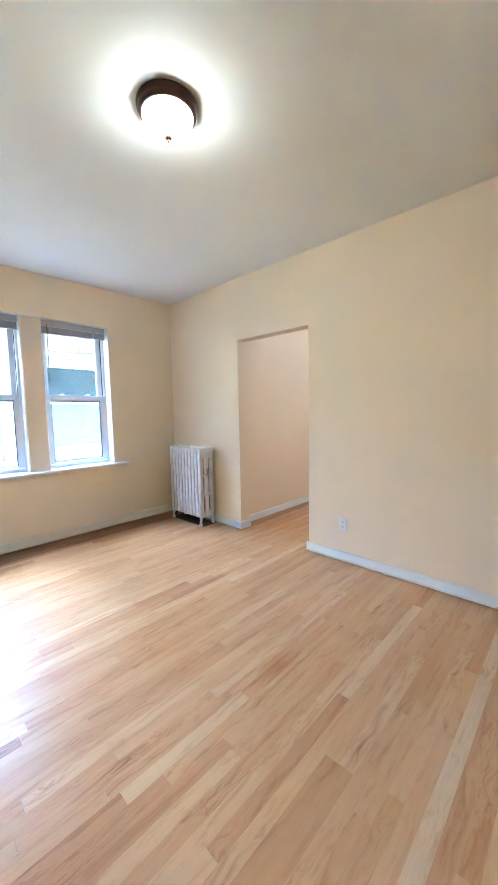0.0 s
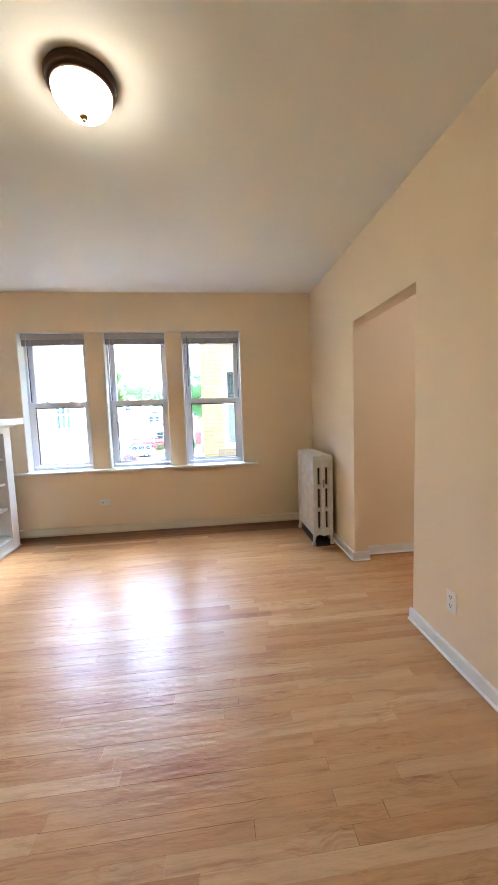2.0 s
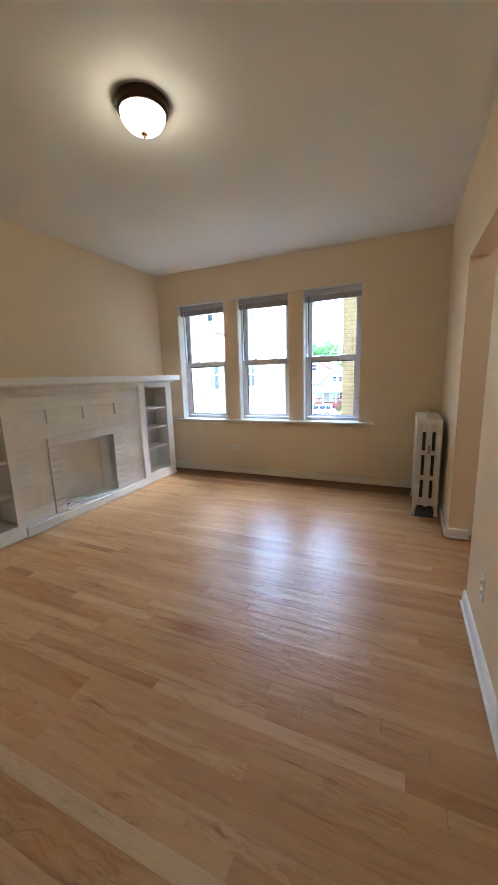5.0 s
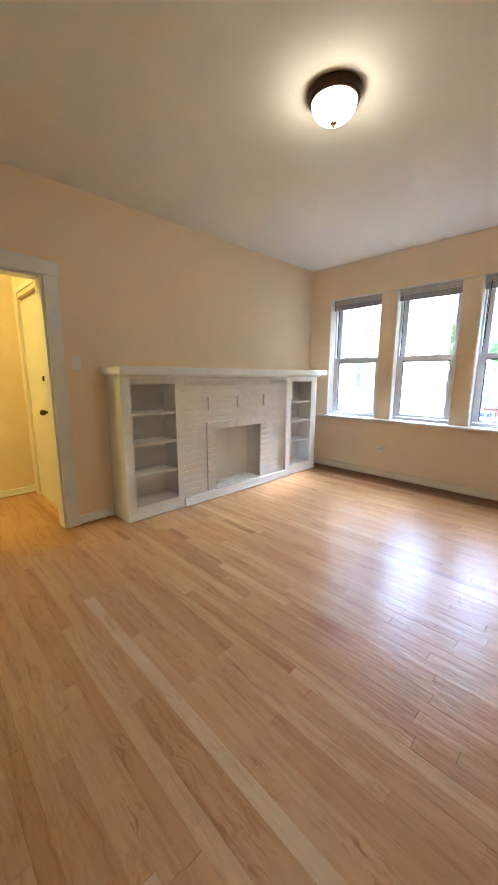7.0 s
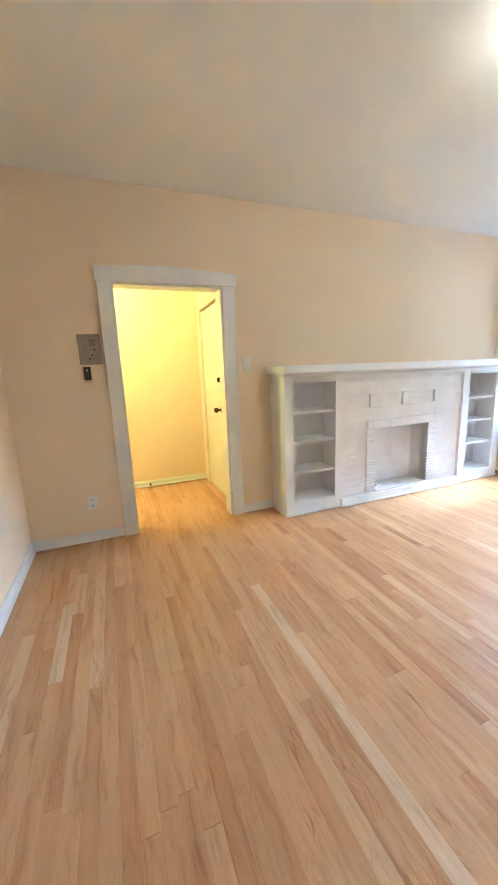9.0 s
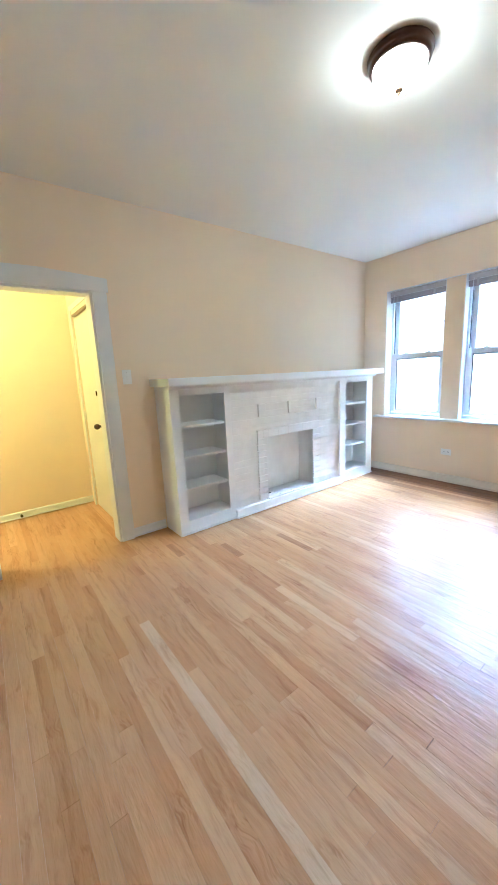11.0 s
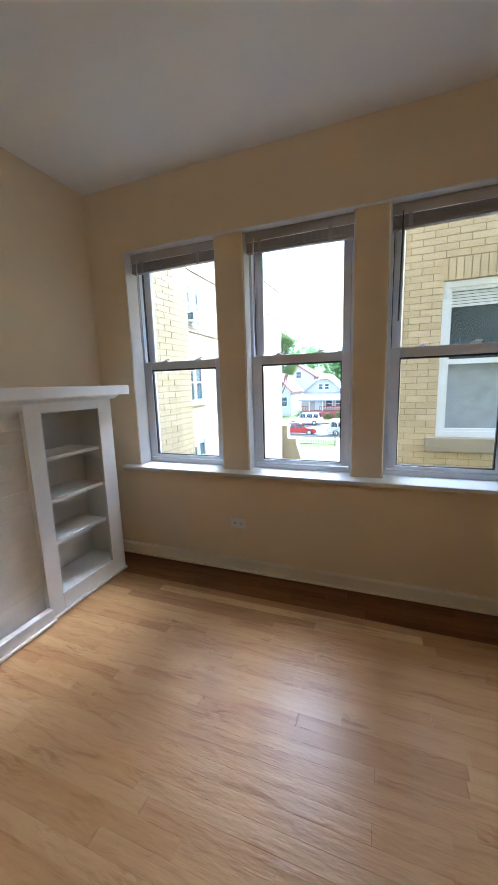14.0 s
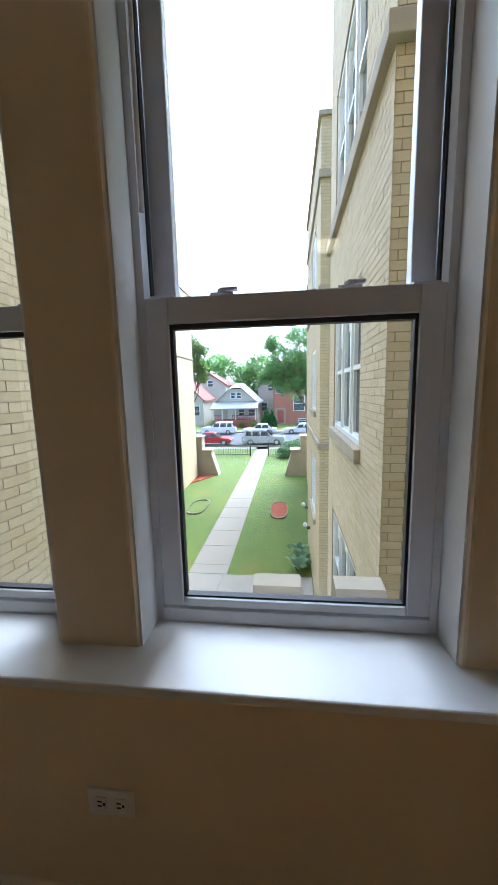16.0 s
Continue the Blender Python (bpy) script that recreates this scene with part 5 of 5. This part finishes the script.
for cx, cy in ((-13.4, 1.95), (-14.0, 2.05), (-14.6, 2.0)):
    for i in range(26):
        a = hr.uniform(0, 2 * math.pi)
        ln = hr.uniform(0.25, 0.48)
        bm = bmesh.new()
        pts = []
        for j in range(5):
            f = j / 4
            w = 0.085 * math.sin(math.pi * (0.12 + 0.88 * f)) + 0.004
            pts.append((f * ln, w, 0.10 + 0.42 * math.sin(f * 2.2) * ln / 0.48))
        up = [[bm.verts.new((u, s * w, z + abs(s) * 0.02)) for s in (-1, 0, 1)] for u, w, z in pts]
        for r0, r1 in zip(up, up[1:]):
            bm.faces.new((r0[0], r0[1], r1[1], r1[0]))
            bm.faces.new((r0[1], r0[2], r1[2], r1[1]))
        moved(bm, Matrix.Translation((cx, cy, GZ - 0.06)) @ Matrix.Rotation(a, 4, "Z"))
        part("leaf", bm, M_HOSTA, ho)
for xx, z in ((-14.3, -3.5), (-15.6, -3.2)):
    wlamp = thing("wall_lamp", (xx, 2.3, z), "small white globe lamp on the brick wall", "wall lamp", "lamps on the wing")
    part("bracket", box(xx - 0.05, xx + 0.05, 2.30, 2.42, z - 0.05, z + 0.03, 0.01), M_IRON, wlamp)
    part("globe", lathe(bmesh.new(), [(0, -0.08)] + [(0.08 * math.sin(a), -0.08 * math.cos(a)) for a in [i * math.pi / 8 for i in range(1, 8)]] + [(0, 0.08)], (xx, 2.24, z + 0.1), 14), M_LAMPW, wlamp, smooth=True)


# ---- parked cars, built along +y at the origin ----
def car(name, at, turn, paint, length, height, tall, label):
    t = new(name)
    t.empty_display_size = 0.3
    tagged(t, label, "car", "cars parked in the street")
    L, H, W = length / 2, height, 0.90
    belt = 0.56 * H if not tall else 0.58 * H
    body = [(-L, 0.42), (-L + 0.06, 0.30), (L - 0.10, 0.28), (L, 0.45), (L - 0.05, belt - 0.10), (L - 0.35, belt - 0.02), (L * 0.42, belt + 0.02), (-L * (0.66 if not tall else 0.9), belt + 0.04), (-L + 0.10, belt - 0.02), (-L, belt - 0.16)]
    roof_b = -L * (0.42 if not tall else 0.80)
    cab = [(L * 0.44, belt), (L * 0.10, H - 0.03), (-L * 0.10, H), (roof_b, H - 0.05), (-L * (0.74 if not tall else 0.95), belt)]
    bm = bmesh.new()
    prism(bm, body, 0, -W, W)
    bmesh.ops.bevel(bm, geom=[e for e in bm.edges], offset=0.05, segments=2, affect="EDGES")
    part("body", bm, paint, t, smooth=False)
    bm = bmesh.new()
    prism(bm, cab, 0, -W + 0.10, W - 0.10)
    for v in bm.verts:
        if v.co.z > belt + 0.1:
            v.co.x *= 0.84
    bmesh.ops.bevel(bm, geom=[e for e in bm.edges], offset=0.04, segments=2, affect="EDGES")
    cabin = part("cabin", bm, paint, t)
    for s in (-1, 1):
        spans = [(0.30 * L, -0.10 * L), (-0.13 * L, -0.50 * L)] + ([(-0.53 * L, -0.82 * L)] if tall else [])
        for a, b in spans:
            g = bmesh.new()
            hi = H - 0.14
            lo = belt + 0.06
            o = [(a, lo), (min(a, 0.22 * L) - 0.12, hi - 0.02), (b + 0.06, hi), (b, lo)]
            prism(g, o, 0, 0, 0.02)
            shear = Matrix(((1, 0, -0.145 * s * 1.0, 0), (0, 1, 0, 0), (0, 0, 1, 0), (0, 0, 0, 1)))
            moved(g, Matrix.Translation((s * (W - 0.095) + (0.0 if s > 0 else -0.02), 0, belt)) @ shear @ Matrix.Translation((0, 0, -belt)))
            part("side_window", g, M_CARGLASS, cabin)
    for y, z0, z1, dy in ((L * 0.44, belt + 0.05, H - 0.10, -0.31 * L), (cab[-1][0], belt + 0.05, H - 0.12, roof_b - cab[-1][0])):
        g = bmesh.new()
        f0, f1 = 0.08, 0.86
        sgn = 0.03 if y > 0 else -0.03
        ya, yb = y + dy * f0 + sgn, y + dy * f1 + sgn
        vs = [g.verts.new(c) for c in ((-W + 0.18, ya, z0), (W - 0.18, ya, z0), (W - 0.28, yb, z1), (-W + 0.28, yb, z1))]
        g.faces.new(vs)
        bmesh.ops.solidify(g, geom=g.faces[:], thickness=0.015)
        part("windscreen", g, M_CARGLASS, cabin)
    for s in (-1, 1):
        for y in (L * 0.63, -L * 0.60):
            wh = part("wheel", cyl(bmesh.new(), (s * (W - 0.20), y, 0.33), (s * (W + 0.005), y, 0.33), 0.33, segs=24), M_TYRE, t)
            part("rim", cyl(bmesh.new(), (s * (W - 0.02), y, 0.33), (s * (W + 0.016), y, 0.33), 0.21, 0.19, segs=16), M_RIM, wh)
        part("headlight", box(s * 0.48, s * 0.84, L - 0.16, L - 0.005, belt - 0.24, belt - 0.12, 0.02), M_HEADL, t)
        part("tail_light", box(s * 0.62, s * 0.86, -L - 0.005, -L + 0.10, belt - 0.22, belt - 0.06, 0.02), M_TAILL, t)
        part("mirror", box(s * (W - 0.02), s * (W + 0.14), L * 0.33, L * 0.33 + 0.10, belt + 0.02, belt + 0.15, 0.03), paint, t)
    t.matrix_basis = Matrix.Translation((*at, GZ + 0.004)) @ Matrix.Rotation(radians(turn), 4, "Z")
    return t


car("parked_suv", (-41.0, -1.15), 0, M_CARSILVER, 4.7, 1.66, True, "silver parked SUV at the near kerb")
car("parked_car", (-41.0, -6.9), 0, M_CARRED, 4.4, 1.42, False, "red parked sedan at the near kerb")
car("parked_suv", (-50.4, -8.1), 180, M_CARWHITE, 4.8, 1.72, True, "white parked SUV at the far kerb")
car("parked_car", (-50.4, -2.3), 180, M_CARWHITE, 4.6, 1.42, False, "white parked sedan at the far kerb")
car("parked_car", (-50.4, 3.4), 180, M_CARWHITE, 4.5, 1.42, False, "white parked sedan before the red brick house")


# ---- houses across the street ----
def small_window(parent, x, y0, y1, z0, z1):
    f = bmesh.new()
    for a in ((y0, y0 + 0.1, z0, z1), (y1 - 0.1, y1, z0, z1), (y0 + 0.1, y1 - 0.1, z0, z0 + 0.1), (y0 + 0.1, y1 - 0.1, z1 - 0.1, z1), (y0 + 0.1, y1 - 0.1, (z0 + z1) / 2 - 0.04, (z0 + z1) / 2 + 0.04)):
        bx(f, x - 0.02, x + 0.06, *a)
    w = part("window", f, M_EXTWHITE, parent)
    part("pane", box(x - 0.02, x + 0.02, y0 + 0.1, y1 - 0.1, z0 + 0.1, z1 - 0.1), M_DARKPANE, w)


HXF = -62.0
bung = thing("bungalow", (HXF - 4, -7.3, GZ), "pale bungalow with a clipped gable, red porch and steps", "house")
c = -7.3
wz, ap = -0.75, 2.5
gab = bmesh.new()
prism(gab, [(c - 3.6, GZ), (c + 3.6, GZ), (c + 3.6, wz), (c + 1.0, 1.55), (c - 1.0, 1.55), (c - 3.6, wz)], 0, HXF - 11, HXF)
part("wall", gab, M_SIDING, bung)
rf = bmesh.new()
for s in (-1, 1):
    o = [(c + s * 3.95, wz - 0.35), (c + s * 3.95, wz - 0.15), (c, ap + 0.12), (c, ap - 0.15)]
    prism(rf, o, 0, HXF - 11.4, HXF - 1.3)
    o = [(c + s * 3.95, wz - 0.35), (c + s * 3.95, wz - 0.15), (c + s * 1.0, 1.72), (c + s * 1.0, 1.5)]
    prism(rf, o, 0, HXF - 1.3, HXF + 0.5)
v = [rf.verts.new(p) for p in ((HXF + 0.5, c - 1.05, 1.69), (HXF + 0.5, c + 1.05, 1.69), (HXF - 1.4, c, ap + 0.13))]
rf.faces.new(v)
part("roof", rf, M_SHINGLE, bung)
part("porch_roof", prism(bmesh.new(), [(HXF, wz + 0.2), (HXF, wz), (HXF + 2.9, wz - 1.05), (HXF + 2.9, wz - 0.85)], 1, c - 3.9, c + 3.9), M_SHINGLE, bung)
small_window(bung, HXF, c - 0.95, c - 0.1, -0.1, 0.95)
small_window(bung, HXF, c + 0.1, c + 0.95, -0.1, 0.95)
small_window(bung, HXF, c + 0.3, c + 1.5, -3.2, -1.7)
small_window(bung, HXF, c + 2.0, c + 3.4, -3.2, -1.7)
part("door", box(HXF - 0.02, HXF + 0.05, c - 1.5, c - 0.5, -3.6, -1.7), M_EXTWHITE, bung)
part("porch_floor", box(HXF, HXF + 2.7, c - 3.6, c + 3.6, GZ, -3.55), M_PORCHRED, bung)
for y in (c - 3.5, c - 2.0, c + 0.2, c + 3.5):
    part("post", box(HXF + 2.45, HXF + 2.62, y - 0.08, y + 0.08, -3.55, wz - 0.9), M_EXTWHITE, bung)
for y0, y1 in ((c - 3.5, c - 2.0), (c - 0.3, c + 3.5)):
    part("railing", box(HXF + 2.5, HXF + 2.6, y0, y1, -2.85, -2.72), M_PORCHRED, bung)
    y = y0
    while y < y1:
        part("baluster", box(HXF + 2.52, HXF + 2.58, y, y + 0.07, -3.55, -2.85), M_PORCHRED, bung)
        y += 0.28
for i in range(6):
    part("step", box(HXF + 2.7 + 0.28 * i, HXF + 2.98 + 0.28 * i, c - 1.9, c - 0.4, GZ, -3.55 - 0.19 * (i + 1)), M_PORCHRED, bung)

red = thing("red_brick_house", (-66, 4.5, GZ), "two-storey red brick house with white framed windows", "house")
part("wall", box(-75, -64, -1.0, 9.5, GZ, 5.0), M_FARR, red)
part("cornice", box(-75.1, -63.85, -1.1, 9.6, 4.4, 4.62), M_LIME, red)
part("parapet", box(-64.2, -63.9, 0.9, 3.5, 5.0, 5.5, 0.05), M_FARR, red)
small_window(red, -63.96, -0.6, 0.9, 0.6, 2.9)
small_window(red, -63.96, 2.4, 4.4, -2.5, 0.2)
small_window(red, -63.96, 2.6, 4.6, 1.0, 2.9)
small_window(red, -63.96, 5.4, 7.0, -2.5, 0.2)
small_window(red, -63.96, 3.2, 5.4, GZ + 0.1, GZ + 0.9)
part("door_surround", box(-64.0, -63.9, -0.7, 1.1, GZ, -1.9), M_LIME, red)
part("door", box(-63.92, -63.86, -0.35, 0.75, GZ + 0.2, -2.2), M_PORCHRED, red)


def gable_house(x, y0, y1, eave, apex, wall_m, roof_m, label):
    t = thing("gabled_house", (x - 4, (y0 + y1) / 2, GZ), label, "house", "houses across the street")
    c = (y0 + y1) / 2
    part("wall", prism(bmesh.new(), [(y0, GZ), (y1, GZ), (y1, eave), (c, apex), (y0, eave)], 0, x - 9, x), wall_m, t)
    rf = bmesh.new()
    for s, e in ((-1, y0), (1, y1)):
        prism(rf, [(e + s * 0.4, eave - 0.35), (e + s * 0.4, eave - 0.1), (c, apex + 0.25), (c, apex)], 0, x - 9.3, x + 0.4)
    part("roof", rf, roof_m, t)
    small_window(t, x, c - 0.6, c + 0.6, eave - 0.5, eave + 0.9)
    small_window(t, x, y0 + 0.6, y0 + 1.8, -3.0, -1.2)
    small_window(t, x, y1 - 1.8, y1 - 0.6, -3.0, -1.2)
    return t


gable_house(-62.5, -19.6, -13.2, -0.2, 2.9, M_SIDING, M_ROOFRED, "gabled house with a red-brown shingle roof")
gable_house(-74.0, -17.5, -11.2, 2.6, 4.6, M_SIDING, M_ROOFRED, "taller pale gabled house standing further back")
gable_house(-63.0, -29.0, -21.5, 0.4, 3.6, M_FARR, M_SHINGLE, "brick gabled house further along the street")
gable_house(-74.0, -4.5, 0.5, 1.5, 3.4, M_SIDING, M_SHINGLE, "pale house between the bungalow and the brick house")

# ---- pieces: hearth bricks, floor boards ----
def shared_box(name, material):
    me = bpy.data.meshes.new(name)
    b = bmesh.new()
    bmesh.ops.create_cube(b, size=1.0)
    b.to_mesh(me)
    b.free()
    me.materials.append(material)
    return me


def piece(name, me, centre, size, parent, turn=0.0):
    ob = new(name, me)
    ob.parent = parent
    if parent.data is None:
        ob.matrix_parent_inverse = parent.matrix_basis.inverted()
    ob.matrix_basis = Matrix.Translation(centre) @ Matrix.Rotation(turn, 4, "Z") @ Matrix.Diagonal((*size, 1))
    return ob


def eased_brick(name, material):
    """A unit brick whose front edges (towards +y) are rounded off under thick paint."""
    me = bpy.data.meshes.new(name)
    b = bmesh.new()
    prism(b, [(-0.5, -0.5), (0.45, -0.5), (0.485, -0.485), (0.5, -0.45), (0.5, 0.45), (0.485, 0.485), (0.45, 0.5), (-0.5, 0.5)], 0, -0.5, 0.5)
    b.to_mesh(me)
    b.free()
    me.materials.append(material)
    return me


brick_rng = random.Random(5)
me_pb = eased_brick("painted_brick", M_PBRICK)
CH = 0.0655
z = 0.088
row = 0
while z + CH < 1.24:
    u = FX0 - (0.105 if row % 2 else 0.0)
    while u < FX1:
        a, b = max(u, FX0), min(u + 0.211, FX1)
        u += 0.211
        spans = [(a, b)]
        if z < SZ:
            spans = [(a, min(b, SX0)), (max(a, SX1), b)]
        for p, q in spans:
            if q - p > 0.03:
                d = CF - 0.031 + brick_rng.uniform(-0.0001, 0.0002)
                piece("brick", me_pb, ((p + q) / 2, d - 0.02, z + CH / 2), (q - p, 0.04, CH - brick_rng.uniform(0.0004, 0.0022)), fire)
    z += CH
    row += 1
n_jamb = 10
JH = (BZ1 - 0.10) / n_jamb
for i in range(n_jamb):
    z = 0.10 + JH * i
    for p, q in ((SX0, BX0), (BX1, SX1)):
        piece("brick", me_pb, ((p + q) / 2, CF - 0.056 + brick_rng.uniform(-0.0006, 0.001), z + JH / 2), (q - p, 0.09, JH - brick_rng.uniform(0.003, 0.005)), fire)
n_sol = 13
for i in range(n_sol):
    w = (SX1 - SX0) / n_sol
    piece("brick", me_pb, (SX0 + w * (i + 0.5), CF - 0.056 + brick_rng.uniform(-0.0006, 0.001), (BZ1 + SZ) / 2), (w - brick_rng.uniform(0.0004, 0.0012), 0.09, SZ - BZ1), fire)

me_yb = shared_box("yellow_brick", M_YBRICK)
for a, b, z0, z1, p in near_r:
    piece("brick", me_yb, (RX + p / 2 - 0.005, RY + 4.2 - (a + b) / 2, (z0 + z1) / 2), (p + 0.01, b - a, z1 - z0), wing)

bm = bmesh.new()
bx(bm, XO + 0.1, XE + TH, YS - TH, YN + TH, -0.3, -0.0135)
bx(bm, HX0 - 0.15, HX1 + 0.12, HY - 0.12, YS - TH, -0.3, -0.0135)
bx(bm, PXW - 0.12, 1.2, YN + TH, PYE + 0.12, -0.3, -0.0135)
floor = structure("floor", bm, M_SUB, "sanded oak strip floor with a satin finish", "floor")
board_rng = random.Random(11)
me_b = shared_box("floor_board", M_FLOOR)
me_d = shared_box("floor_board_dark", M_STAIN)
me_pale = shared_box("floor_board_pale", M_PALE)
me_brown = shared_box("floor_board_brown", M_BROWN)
BW = 0.0572
FORCED = {64: (1.29, 3.45, me_pale), 41: (0.98, 1.36, me_brown), 49: (0.80, 1.06, me_brown), 12: (0.95, 1.15, me_brown), 55: (0.5, 0.75, me_brown), 83: (1.0, 1.6, me_pale), 33: (2.4, 2.9, me_brown), 70: (2.6, 3.2, me_pale)}
rest = bmesh.new()
count = 0
x = XW
col = 0
while x < XE - 0.01:
    xa, xb = x, min(x + BW, XE)
    y0, y1 = YS, YN
    if DX0 < (xa + xb) / 2 < DX1:
        y0 = HY
    if OX0 < (xa + xb) / 2 < OX1:
        y1 = PYE
    y = y0 - board_rng.uniform(0, 0.6)
    forced = FORCED.get(col)
    while y < y1:
        ln = board_rng.choice((0.45, 0.6, 0.8, 1.0, 1.25, 1.6))
        use = me_b
        if forced:
            f0, f1, fm = forced
            if y < f0 - 0.03 and y + ln > f0 - 0.03:
                ln = f0 - y
            elif abs(y - f0) < 0.03:
                ln, use = f1 - f0, fm
        a, b = max(y, y0), min(y + ln, y1)
        y += ln
        if b - a < 0.02:
            continue
        zt = board_rng.uniform(-0.0004, 0.0001)
        ctr, size = ((xa + xb) / 2, (a + b) / 2, zt - 0.0065), (xb - xa - board_rng.choice((0.0002, 0.0003, 0.0003, 0.0006)), b - a - board_rng.choice((0.0005, 0.0005, 0.001, 0.002)), 0.013)
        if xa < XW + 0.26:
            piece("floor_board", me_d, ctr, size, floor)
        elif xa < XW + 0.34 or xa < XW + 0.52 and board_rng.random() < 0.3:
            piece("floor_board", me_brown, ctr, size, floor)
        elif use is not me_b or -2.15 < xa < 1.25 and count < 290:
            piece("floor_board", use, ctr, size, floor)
            count += 1
        else:
            bx(rest, ctr[0] - size[0] / 2, ctr[0] + size[0] / 2, a, b - 0.001, zt - 0.013, zt)
    x += BW
    col += 1
for xa0, xa1, y0, y1 in ((HX0 - 0.05, DX0, HY, YS - TH), (DX1, HX1, HY, YS - TH), (PXW, OX0, YN + TH, PYE), (OX1, 1.08, YN + TH, PYE)):
    x = xa0
    while x < xa1 - 0.005:
        w = min(BW, xa1 - x)
        y = y0
        while y < y1 - 0.02:
            b = min(y + board_rng.choice((0.5, 0.8, 1.2)), y1)
            bx(rest, x + 0.0003, x + w - 0.0003, y, b - 0.001, -0.013, board_rng.uniform(-0.0005, 0))
            y = b
        x += BW
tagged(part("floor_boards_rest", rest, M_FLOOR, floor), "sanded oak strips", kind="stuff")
